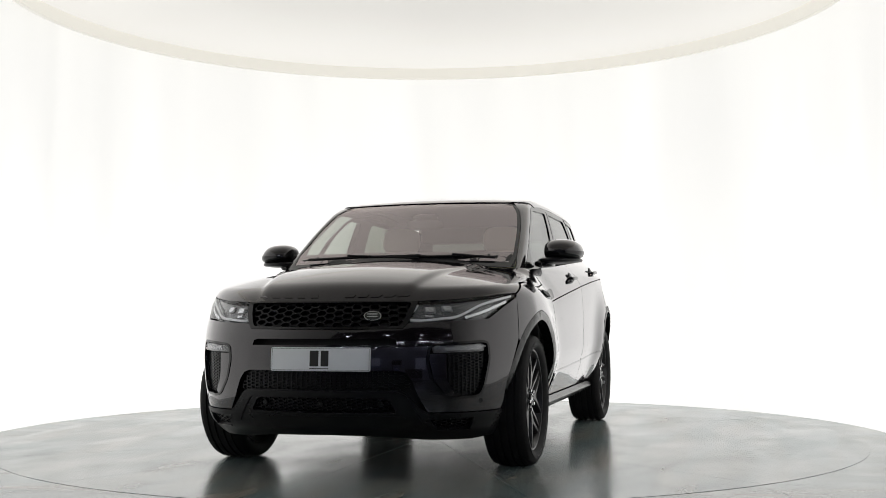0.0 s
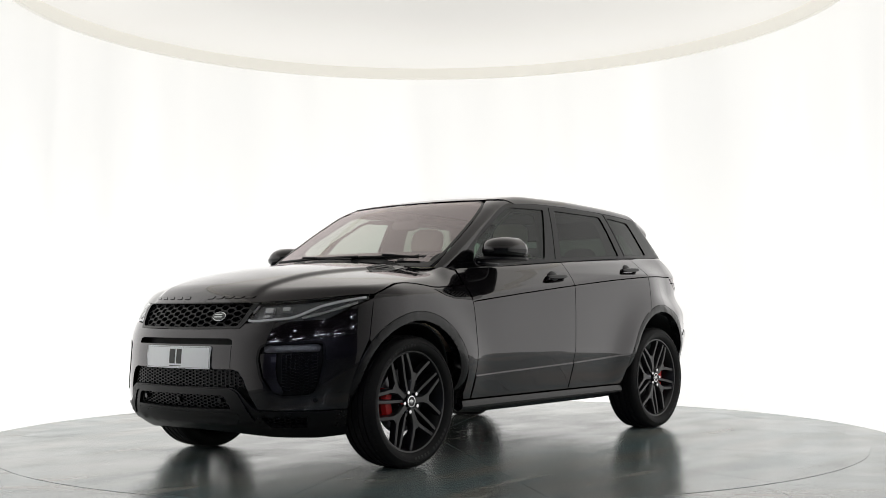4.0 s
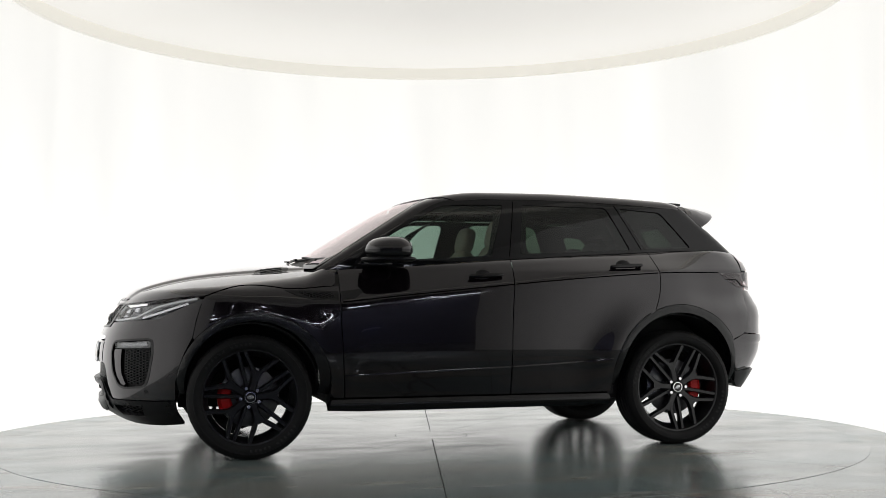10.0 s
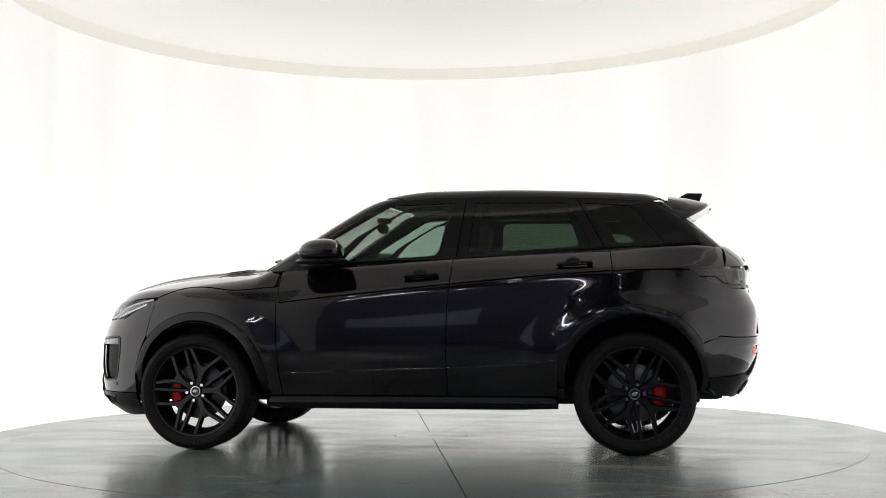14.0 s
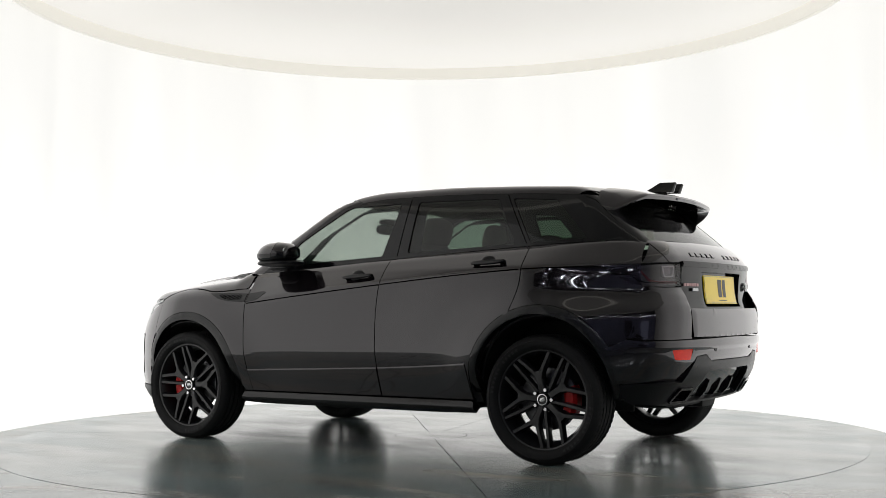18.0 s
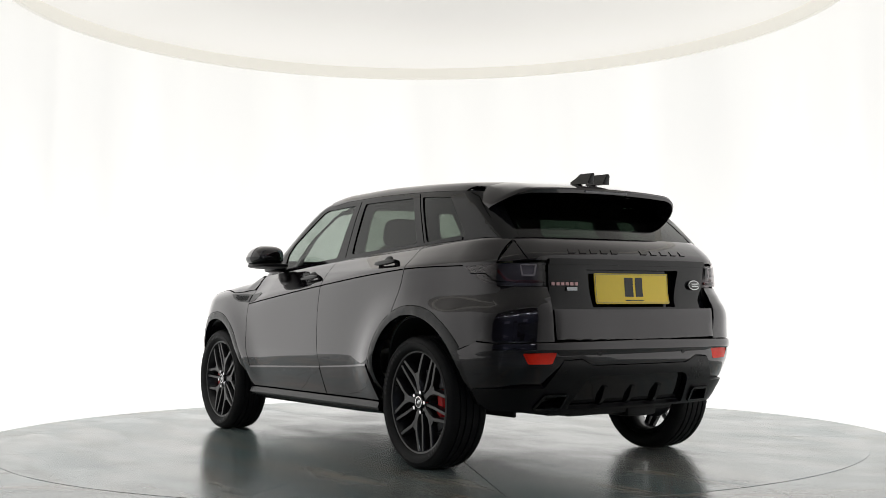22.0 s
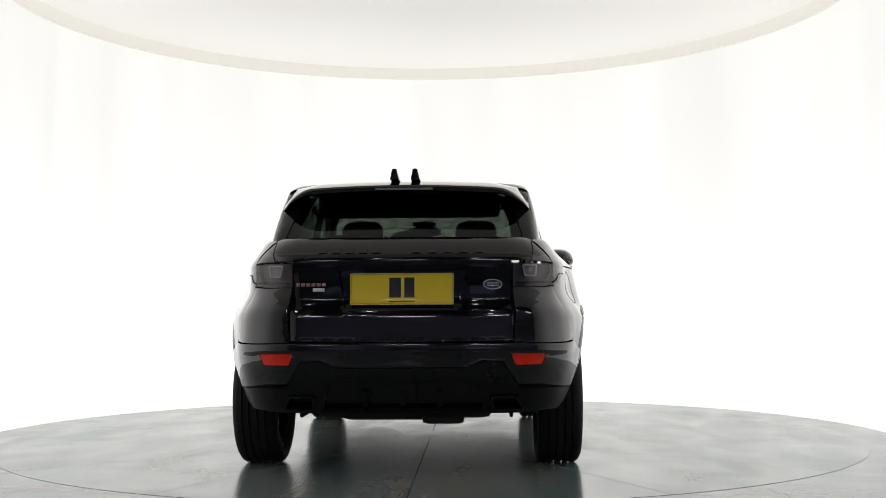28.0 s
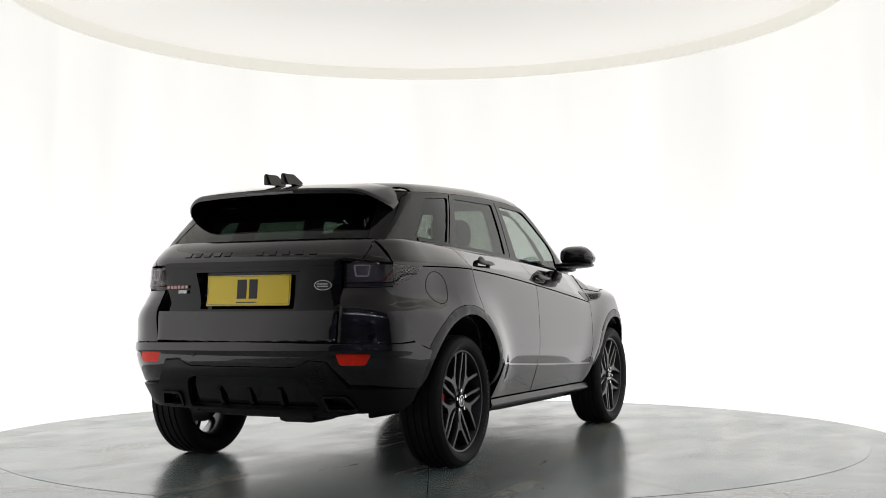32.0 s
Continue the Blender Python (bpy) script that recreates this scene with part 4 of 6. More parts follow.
def rim_line(outline, closed=True):
    return [(outline[i], outline[(i + 1) % len(outline)]) for i in range(len(outline) - (0 if closed else 1))]


def blocks(name, mat, parent, centres, size, way, form=body, off=0.004, label=""):
    """Plain raised bars in place of lettering."""
    segs = [((u - size[0] / 2, v), (u + size[0] / 2, v)) for u, v in centres]
    v, f = strips(segs, way, form, size[1], 0.01, off)
    return raw(name, v, f, mat, parent, label, smooth=False)


def front_end():
    # bumper skin
    top = nose_uv(("y", 0.0, 0.752), ("y", 0.2, 0.752), ("y", 0.40, 0.755), ("y", 0.425, 0.782), ("y", 0.50, 0.786), ("y", 0.62, 0.790), ("x", 1.92, 0.797), ("x", 1.835, 0.803), ("x", 1.793, 0.826), ("x", 1.70, 0.872), ("x", 1.592, 0.914))
    side = nose_uv(("x", 1.61, 0.88), ("x", 1.635, 0.80), ("x", 1.656, 0.70), ("x", 1.70, 0.612), ("x", 1.733, 0.52), ("x", 1.748, 0.44), ("x", 1.745, 0.343))
    low = nose_uv(("x", 1.85, 0.341), ("y", 0.80, 0.340), ("y", 0.68, 0.341), ("y", 0.53, 0.343), ("y", 0.492, 0.42), ("y", 0.462, 0.50), ("y", 0.435, 0.536), ("y", 0.40, 0.548), ("y", 0.2, 0.548), ("y", 0.0, 0.548))
    slot = both_sides(nose_uv(("y", 0.0, 0.706), ("y", 0.36, 0.706), ("y", 0.382, 0.698), ("y", 0.388, 0.674), ("y", 0.0, 0.674)))
    pod = nose_uv(("y", 0.565, 0.676), ("y", 0.68, 0.684), ("y", 0.768, 0.689), ("y", 0.787, 0.680), ("y", 0.794, 0.60), ("y", 0.775, 0.48), ("y", 0.760, 0.432), ("y", 0.742, 0.416), ("y", 0.645, 0.408), ("y", 0.602, 0.424), ("y", 0.552, 0.50), ("y", 0.531, 0.60), ("y", 0.540, 0.660))
    pod_r = [(-u, v) for u, v in pod[::-1]]
    sheet("front_bumper", PAINT, car, both_sides(top + side + low), round_nose, holes=(slot, pod, pod_r), step=0.03, label="black front bumper with lamp pods and slots")
    back = both_sides(nose_uv(("y", 0.0, 0.90), ("y", 0.5, 0.90), ("x", 1.80, 0.92), ("x", 1.70, 0.90), ("x", 1.76, 0.60), ("x", 1.78, 0.30), ("x", 1.80, 0.25), ("y", 0.7, 0.245), ("y", 0.5, 0.25), ("y", 0.0, 0.25)))
    sheet("bumper_core", DARK, car, back, round_nose, step=0.06, off=-0.055, depth=0.02, label="dark core behind the grilles")
    plate_in = both_sides(nose_uv(("y", 0.0, 0.668), ("y", 0.385, 0.668), ("y", 0.385, 0.556), ("y", 0.0, 0.556)))
    sheet("plate_panel", PAINT, car, plate_in, round_nose, off=0.0035, depth=0.006)
    # upper grille
    gr = both_sides(nose_uv(("y", 0.0, 0.886), ("y", 0.40, 0.887), ("y", 0.432, 0.884), ("y", 0.405, 0.79), ("y", 0.39, 0.768), ("y", 0.0, 0.762)))
    sheet("grille_frame", GLOSS, car, both_sides(nose_uv(("y", 0.0, 0.892), ("y", 0.43, 0.893), ("y", 0.462, 0.889), ("y", 0.432, 0.785), ("y", 0.41, 0.756), ("y", 0.0, 0.752))), round_nose, holes=(rounded(gr, 0.012),), off=0.004, depth=0.035, label="gloss black grille frame")
    lay("grille_mesh", SATIN, car, honeycomb(gr, 0.064, 0.031), round_nose, width=0.007, depth=0.014, off=-0.012, label="satin black honeycomb grille")
    lay("grille_mesh", GLOSS, car, [(p, q) for p, q in honeycomb(gr, 0.064, 0.031)], round_nose, width=0.0035, depth=0.02, off=-0.028)
    # badge: a plain oval
    for u, z, nm, mt, rx, rz, of in ((0.0, 0.0, "badge", BADGE_G, 0.043, 0.0235, 0.004), (0, 0, "badge_face", BADGE_D, 0.038, 0.0195, 0.007)):
        c = nose_uv(("y", 0.252, 0.819))[0]
        oval = [(c[0] + rx * math.cos(a) / 0.95, c[1] + rz * math.sin(a)) for a in np.linspace(0, 2 * math.pi, 28, endpoint=False)]
        sheet(nm, mt, car, oval, round_nose, off=of, depth=0.008 if mt is BADGE_G else 0.003, step=0.02, label="plain oval silver badge")
    c = nose_uv(("y", 0.252, 0.819))[0]
    blocks("badge_bar", BADGE_G, car, [(c[0], c[1] + 0.006), (c[0], c[1] - 0.006)], (0.052, 0.0055), round_nose, off=0.009)
    # bonnet lip bars
    ys = [0.385 - 0.068 * i for i in range(5)] + [-0.085 - 0.075 * i for i in range(5)]
    for y in ys:
        a = bonnet_uv(("y", y + 0.022, 0.919), ("y", y - 0.022, 0.919))
        v, f = strips([(a[0], a[1])], round_bonnet, body, 0.014, 0.010, 0.0035)
        raw("bonnet_bar", v, f, PAINT, car, smooth=False)
    # headlamps
    lamp = nose_uv(("y", 0.452, 0.889), ("y", 0.425, 0.790), ("y", 0.50, 0.793), ("y", 0.62, 0.797), ("x", 1.92, 0.804), ("x", 1.84, 0.810), ("x", 1.80, 0.832), ("x", 1.71, 0.878), ("x", 1.61, 0.919), ("x", 1.60, 0.929), ("y", 0.75, 0.913), ("y", 0.66, 0.901), ("y", 0.55, 0.894))
    heads = pair("headlamp", LAMP_GLASS, BOTH, rounded(lamp, 0.015), round_nose, off=0.002, depth=0.004, label="clear headlamp with dark inner housing")
    pair("housing", HEAD_BACK, heads, rounded(lamp, 0.01), round_nose, off=-0.03, depth=0.012)
    guide = nose_uv(("y", 0.462, 0.878), ("y", 0.44, 0.802), ("y", 0.60, 0.808), ("y", 0.66, 0.820), ("y", 0.735, 0.868), ("y", 0.77, 0.885), ("x", 1.72, 0.905), ("x", 1.63, 0.92))
    for sgn in (0, 1):
        g = bend([(u, v) if sgn == 0 else (-u, v) for u, v in guide], 5)
        lay("light_guide", LAMP_WHITE, heads[sgn], rim_line(g, False), round_nose, width=0.011, depth=0.008, off=-0.006, label="white daytime light guide")
        g2 = nose_uv(("y", 0.69, 0.812), ("x", 1.84, 0.842), ("x", 1.76, 0.868), ("x", 1.68, 0.893))
        g2 = [(u, v) if sgn == 0 else (-u, v) for u, v in g2]
        lay("lower_guide", LAMP_SILVER, heads[sgn], rim_line(bend(g2, 4), False), round_nose, width=0.013, depth=0.01, off=-0.012)
        for y, z, w2, h2 in ((0.525, 0.858, 0.030, 0.018), (0.605, 0.864, 0.028, 0.017), (0.525, 0.826, 0.026, 0.008)):
            c = nose_uv(("y", y, z))[0]
            c = (c[0] * (1 if sgn == 0 else -1), c[1])
            quad = lambda k: rounded([(c[0] - w2 * k, c[1] - h2 * k), (c[0] + w2 * k, c[1] - h2 * k), (c[0] + w2 * k, c[1] + h2 * k), (c[0] - w2 * k, c[1] + h2 * k)], 0.006)
            sheet("projector", LAMP_GREY, heads[sgn], quad(1.0), round_nose, off=-0.022, depth=0.01, step=0.02)
            sheet("projector_lens", LAMP_SILVER, heads[sgn], quad(0.72), round_nose, off=-0.017, depth=0.006, step=0.02)
    # lamp pods
    for sgn in (1, -1):
        p2 = [(sgn * u, v) for u, v in pod]
        if sgn < 0:
            p2 = p2[::-1]
        fix = lambda pts: [(sgn * u, v) for u, v in nose_uv(*pts)]
        pod_ob = sheet("lamp_pod", PLASTIC, car, rounded(p2, 0.02), round_nose, off=-0.034, depth=0.012, step=0.04, label="recessed lamp pod with black mesh")
        lay("pod_frame", GLOSS, pod_ob, rim_line(rounded(p2, 0.02)), round_nose, width=0.012, depth=0.045, off=0.002)
        cheek = fix((("y", 0.545, 0.630), ("y", 0.618, 0.630), ("y", 0.616, 0.55), ("y", 0.624, 0.49), ("y", 0.652, 0.432), ("y", 0.640, 0.418), ("y", 0.610, 0.430), ("y", 0.563, 0.505), ("y", 0.543, 0.60)))
        sheet("pod_cheek", PAINT, pod_ob, cheek, round_nose, off=-0.006, depth=0.03, step=0.03)
        mesh_area = fix((("y", 0.625, 0.630), ("y", 0.782, 0.630), ("y", 0.765, 0.47), ("y", 0.748, 0.43), ("y", 0.658, 0.428), ("y", 0.630, 0.50)))
        lay("pod_mesh", SATIN, pod_ob, honeycomb(mesh_area, 0.030, 0.0155), round_nose, width=0.005, depth=0.012, off=-0.020)
        bar = rounded(fix((("y", 0.556, 0.668), ("y", 0.766, 0.679), ("y", 0.780, 0.669), ("y", 0.778, 0.640), ("y", 0.562, 0.636))), 0.01)
        lamp_bar = sheet("daytime_lamp", TAIL_BACK, pod_ob, bar, round_nose, off=-0.012, depth=0.012, step=0.03, label="white daytime running lamp")
        core = rounded(fix((("y", 0.61, 0.663), ("y", 0.756, 0.672), ("y", 0.768, 0.664), ("y", 0.766, 0.650), ("y", 0.61, 0.645))), 0.008)
        sheet("light_strip", LAMP_BOWL, lamp_bar, core, round_nose, off=-0.006, depth=0.006, step=0.02)
        sheet("cover", LAMP_GLASS, lamp_bar, bar, round_nose, off=0.001, depth=0.003, step=0.03)
    # lower grille
    lg = both_sides(nose_uv(("y", 0.0, 0.546), ("y", 0.39, 0.546), ("y", 0.425, 0.532), ("y", 0.452, 0.49), ("y", 0.47, 0.455), ("y", 0.0, 0.452)))
    lay("lower_mesh", SATIN, car, honeycomb(lg, 0.034, 0.0175), round_nose, width=0.0055, depth=0.012, off=-0.020, label="black honeycomb lower grille")
    # valance with skid hoop
    vt = nose_uv(("y", 0.0, 0.452), ("y", 0.30, 0.455), ("y", 0.405, 0.452), ("y", 0.435, 0.438), ("y", 0.50, 0.358), ("y", 0.53, 0.338), ("y", 0.68, 0.336), ("y", 0.80, 0.335), ("x", 1.85, 0.336), ("x", 1.745, 0.338))
    vb = nose_uv(("x", 1.735, 0.28), ("x", 1.69, 0.204), ("x", 1.78, 0.197), ("y", 0.69, 0.194), ("y", 0.50, 0.197), ("y", 0.3, 0.216), ("y", 0.0, 0.222))
    mouth = both_sides(nose_uv(("y", 0.0, 0.414), ("y", 0.33, 0.414), ("y", 0.352, 0.405), ("y", 0.385, 0.345), ("y", 0.0, 0.338)))
    vent = nose_uv(("y", 0.530, 0.311), ("y", 0.722, 0.313), ("y", 0.695, 0.250), ("y", 0.555, 0.254))
    vent_r = [(-u, v) for u, v in vent[::-1]]
    sheet("front_valance", SATIN, car, both_sides(vt + vb), round_nose, holes=(rounded(mouth, 0.012), vent, vent_r), off=0.006, depth=0.02, step=0.03, label="satin black lower valance")
    lay("mouth_mesh", SATIN, car, honeycomb(mouth, 0.034, 0.0175), round_nose, width=0.005, depth=0.012, off=-0.022)
    for q in (vent, vent_r):
        sheet("vent_back", DARK, car, [(np.mean([p[0] for p in q]) + (u - np.mean([p[0] for p in q])) * 1.5, 0.282 + (v - 0.282) * 1.6) for u, v in q], round_nose, off=-0.027, depth=0.01, step=0.05)
        lay("vent_mesh", SATIN, car, honeycomb(q, 0.036, 0.019), round_nose, width=0.005, depth=0.012, off=-0.014)
        lay("vent_frame", SATIN, car, rim_line(q), round_nose, width=0.007, depth=0.022, off=0.008)
    skid = both_sides(nose_uv(("y", 0.0, 0.322), ("y", 0.40, 0.328), ("y", 0.432, 0.318), ("y", 0.40, 0.270), ("y", 0.0, 0.262)))
    sheet("skid_plate", SATIN, car, rounded(skid, 0.015), round_nose, off=0.016, depth=0.02, roll=0.008, step=0.03, label="satin dark grey skid plate")
    hoop = both_sides(nose_uv(("y", 0.0, 0.450), ("y", 0.39, 0.448), ("y", 0.43, 0.432), ("y", 0.505, 0.285), ("y", 0.465, 0.285), ("y", 0.385, 0.415), ("y", 0.35, 0.424), ("y", 0.0, 0.424)))
    sheet("skid_hoop", SATIN, car, rounded(hoop, 0.01), round_nose, off=0.018, depth=0.03, roll=0.006, step=0.03, label="satin black skid hoop")
    for y, z in ((0.31, 0.385), (-0.31, 0.385), (0.0, 0.38)):
        c = nose_uv(("y", y, z))[0]
        disc = [(c[0] + 0.013 * math.cos(a), c[1] + 0.013 * math.sin(a)) for a in np.linspace(0, 2 * math.pi, 14, endpoint=False)]
        sheet("sensor", GLOSS, car, disc, round_nose, off=-0.004, depth=0.02, step=0.02, label="round parking sensor")
    for sgn in (1, -1):
        c = nose_uv(("y", 0.755, 0.392))[0]
        disc = [(sgn * c[0] + 0.012 * math.cos(a), c[1] + 0.012 * math.sin(a)) for a in np.linspace(0, 2 * math.pi, 14, endpoint=False)]
        sheet("sensor", SATIN, car, disc, round_nose, off=0.002, depth=0.008, step=0.02, label="round parking sensor")
    # plate
    number_plate(nose_uv, round_nose, 0.011, 0.528, 0.116, 0.604, PLATE_W, "white front number plate with plain bars", car)


def number_plate(uv, way, off, w, h, zc, mat, label, parent):
    """A plate laid on the car's end, with plain bars in place of its characters."""
    def quad(y0, y1, z0, z1):
        return uv(("y", y1, z1), ("y", (y0 + y1) / 2, z1), ("y", y0, z1), ("y", y0, z0), ("y", (y0 + y1) / 2, z0), ("y", y1, z0))
    ob = sheet("number_plate", mat, parent, rounded(quad(-w / 2, w / 2, zc - h / 2, zc + h / 2), 0.008), way, off=off, depth=0.006, step=0.04, roll=0.0008, label=label)
    k = h / 0.116
    s = 1 if uv is nose_uv else -1
    for cy, cz, sw, sh in ((0.030, 0.0, 0.040, 0.080), (-0.026, 0.0, 0.046, 0.080)):
        cy = cy * s
        sheet("bar", PLATE_K, ob, quad(cy * k - sw * k / 2, cy * k + sw * k / 2, zc + (cz - sh / 2) * k * 0.95 + 0.004, zc + (cz + sh / 2) * k * 0.95 + 0.004), way, off=off + 0.0012, depth=0.001, step=0.05, roll=0.0)
    sheet("line", PLATE_K, ob, quad(-0.05 * k, 0.05 * k, zc - h / 2 + 0.011, zc - h / 2 + 0.0145), way, off=off + 0.0012, depth=0.001, step=0.05, roll=0.0)
    for y0, y1, z0, z1 in ((-w / 2 + 0.006, w / 2 - 0.006, zc + h / 2 - 0.0065, zc + h / 2 - 0.005), (-w / 2 + 0.006, w / 2 - 0.006, zc - h / 2 + 0.005, zc - h / 2 + 0.0065), (-w / 2 + 0.006, -w / 2 + 0.0075, zc - h / 2 + 0.006, zc + h / 2 - 0.006), (w / 2 - 0.0075, w / 2 - 0.006, zc - h / 2 + 0.006, zc + h / 2 - 0.006)):
        sheet("border_line", LAMP_GREY, ob, quad(y0, y1, z0, z1), way, off=off + 0.001, depth=0.001, step=0.08, roll=0.0)
    return ob


front_end()


# ---- rear end ----
def rear_end():
    # corner panels and tailgate
    corner = tail_uv(("y", 0.562, 0.962), ("y", 0.70, 0.960), ("x", -1.87, 0.966), ("x", -1.864, 0.93), ("x", -1.856, 0.80), ("x", -1.822, 0.692), ("x", -1.90, 0.684), ("y", 0.74, 0.682), ("y", 0.562, 0.684))
    pair("rear_corner", PAINT, BOTH, corner, round_tail, step=0.02, shape=lambda uv: 0.024 * np.clip((0.955 - uv[:, 1]) / 0.05, 0, 1) * np.clip((uv[:, 1] - 0.60) / 0.2, 0, 1) * np.clip((0.84 - np.abs(uv[:, 0])) / 0.2, 0, 1))
    upper = tail_uv(("y", 0.655, 1.098), ("x", -1.865, 1.092), ("x", -1.855, 1.216), ("y", 0.652, 1.222))
    pair("rear_shoulder", PAINT, BOTH, upper, round_tail)
    gate_u = both_sides(tail_uv(("y", 0.0, 1.222), ("y", 0.4, 1.222), ("y", 0.648, 1.220), ("y", 0.650, 1.10), ("y", 0.562, 1.098), ("y", 0.0, 1.098)))
    gate = sheet("tailgate", PAINT, car, gate_u, round_tail, step=0.03, label="black tailgate with plate recess")
    plate_frame = both_sides(tail_uv(("y", 0.0, 1.092), ("y", 0.555, 1.092), ("y", 0.557, 0.852), ("y", 0.0, 0.852)))
    recess = both_sides(tail_uv(("y", 0.0, 1.052), ("y", 0.33, 1.052), ("y", 0.295, 0.866), ("y", 0.0, 0.866)))
    sheet("plate_surround", GLOSS, gate, plate_frame, round_tail, holes=(rounded(recess, 0.01),), step=0.03, off=0.003, depth=0.045, shape=lambda uv: -0.10 * np.clip(1.075 - uv[:, 1], 0, 1), label="gloss black plate surround")
    sheet("plate_recess", GLOSS, gate, recess, round_tail, off=-0.047, depth=0.01)
    gate_l = both_sides(tail_uv(("y", 0.0, 0.844), ("y", 0.556, 0.844), ("y", 0.553, 0.692), ("y", 0.0, 0.690)))
    wide = max(u for u, v in gate_l)
    sheet("gate_panel", PAINT, gate, gate_l, round_tail, off=0.008, depth=0.03, roll=0.004, step=0.02, shape=lambda uv: 0.015 * (uv[:, 0] / wide) ** 2)
    lip = both_sides(tail_uv(("y", 0.0, 1.103), ("y", 0.55, 1.105), ("y", 0.552, 1.076), ("y", 0.0, 1.074)))
    sheet("gate_handle_bar", GLOSS, gate, lip, round_tail, off=0.016, depth=0.022, roll=0.005, step=0.03)
    number_plate(tail_uv, round_tail, -0.020, 0.528, 0.150, 0.959, PLATE_Y, "yellow rear number plate with plain bars", car)
    ys = [0.40 - 0.068 * i for i in range(5)] + [-0.075 - 0.078 * i for i in range(5)]
    for y in ys:
        a = tail_uv(("y", y + 0.021, 1.146), ("y", y - 0.021, 1.146))
        v, f = strips([(a[0], a[1])], round_tail, body, 0.020, 0.010, 0.004)
        raw("tailgate_bar", v, f, PAINT, gate, smooth=False)
    for i in range(6):
        a = tail_uv(("y", 0.538 - 0.027 * i, 0.977), ("y", 0.519 - 0.027 * i, 0.977))
        v, f = strips([(a[0], a[1])], round_tail, body, 0.016, 0.006, 0.005)
        raw("trim_bar", v, f, TRIM_ROSE, gate, smooth=False)
    a = tail_uv(("y", 0.45, 0.951), ("y", 0.39, 0.951))
    v, f = strips([(a[0], a[1])], round_tail, body, 0.017, 0.006, 0.005)
    raw("trim_plaque", v, f, LAMP_WHITE, gate, smooth=False)
    c = tail_uv(("y", -0.457, 0.975))[0]
    for nm, mt, rx, rz, of, dp in (("badge", BADGE_G, 0.047, 0.027, 0.009, 0.01), ("badge_face", BADGE_D, 0.041, 0.022, 0.011, 0.003)):
        oval = [(c[0] + rx * math.cos(a), c[1] + rz * math.sin(a)) for a in np.linspace(0, 2 * math.pi, 28, endpoint=False)]
        sheet(nm, mt, gate, oval, round_tail, off=of, depth=dp, step=0.02, label="plain oval silver badge")
    blocks("badge_bar", BADGE_G, gate, [(c[0], c[1] + 0.006), (c[0], c[1] - 0.006)], (0.056, 0.006), round_tail, off=0.013)
    # tail lamps
    lamp = tail_uv(("y", 0.570, 1.086), ("y", 0.70, 1.086), ("x", -1.88, 1.082), ("x", -1.76, 1.076), ("x", -1.672, 1.070), ("x", -1.70, 1.05), ("x", -1.745, 1.02), ("x", -1.80, 0.988), ("x", -1.87, 0.972), ("y", 0.72, 0.968), ("y", 0.570, 0.968))
    tails = pair("tail_lamp", TAIL_GLASS, BOTH, rounded(lamp, 0.008), round_tail, off=0.004, depth=0.004, label="smoked tail lamp with grey inner blocks")
    pair("housing", TAIL_BACK, tails, rounded(lamp, 0.008), round_tail, off=-0.03, depth=0.01)
    for sgn in (0, 1):
        fx = lambda pts: [(u, v) if sgn == 0 else (-u, v) for u, v in tail_uv(*pts)]
        sheet("inner_block", LAMP_BOWL, tails[sgn], rounded(fx((("y", 0.622, 1.070), ("y", 0.684, 1.070), ("y", 0.678, 1.026), ("y", 0.630, 1.026))), 0.006), round_tail, off=-0.014, depth=0.012, step=0.02)
        lay("inner_frame", LAMP_WHITE, tails[sgn], rim_line(fx((("y", 0.616, 1.074), ("y", 0.690, 1.074), ("y", 0.682, 1.020), ("y", 0.626, 1.020)))), round_tail, width=0.007, depth=0.01, off=-0.006)
        lay("light_guide", TAIL_RED, tails[sgn], rim_line(fx((("y", 0.585, 0.988), ("y", 0.72, 0.99), ("x", -1.90, 1.0), ("x", -1.86, 1.05))), False), round_tail, width=0.012, depth=0.01, off=-0.012, label="red light guide")
        lay("light_guide", TAIL_RED, tails[sgn], rim_line(fx((("x", -1.86, 1.06), ("x", -1.78, 1.055), ("x", -1.72, 1.055))), False), round_tail, width=0.010, depth=0.01, off=-0.012)
        lay("lens_line", GAP_SHADE, tails[sgn], rim_line(fx((("x", -1.715, 1.034), ("x", -1.81, 1.031), ("x", -1.845, 0.998), ("x", -1.88, 0.988), ("y", 0.70, 0.986), ("y", 0.578, 0.985))), False), round_tail, width=0.005, depth=0.004, off=0.0055)
    # rear bumper
    top = tail_uv(("y", 0.0, 0.684), ("y", 0.56, 0.677), ("y", 0.75, 0.675), ("x", -1.90, 0.677), ("x", -1.82, 0.684), ("x", -1.76, 0.659), ("x", -1.712, 0.640))
    side = tail_uv(("x", -1.738, 0.54), ("x", -1.757, 0.45))
    low = tail_uv(("x", -1.80, 0.452), ("x", -1.90, 0.454), ("y", 0.75, 0.454), ("y", 0.598, 0.450), ("y", 0.53, 0.556), ("y", 0.508, 0.590), ("y", 0.40, 0.597), ("y", 0.36, 0.575), ("y", 0.33, 0.562), ("y", 0.0, 0.562))
    refl = rounded(tail_uv(("y", 0.725, 0.628), ("y", 0.545, 0.630), ("y", 0.572, 0.572), ("y", 0.70, 0.574)), 0.01)
    refl_r = [(-u, v) for u, v in refl[::-1]]
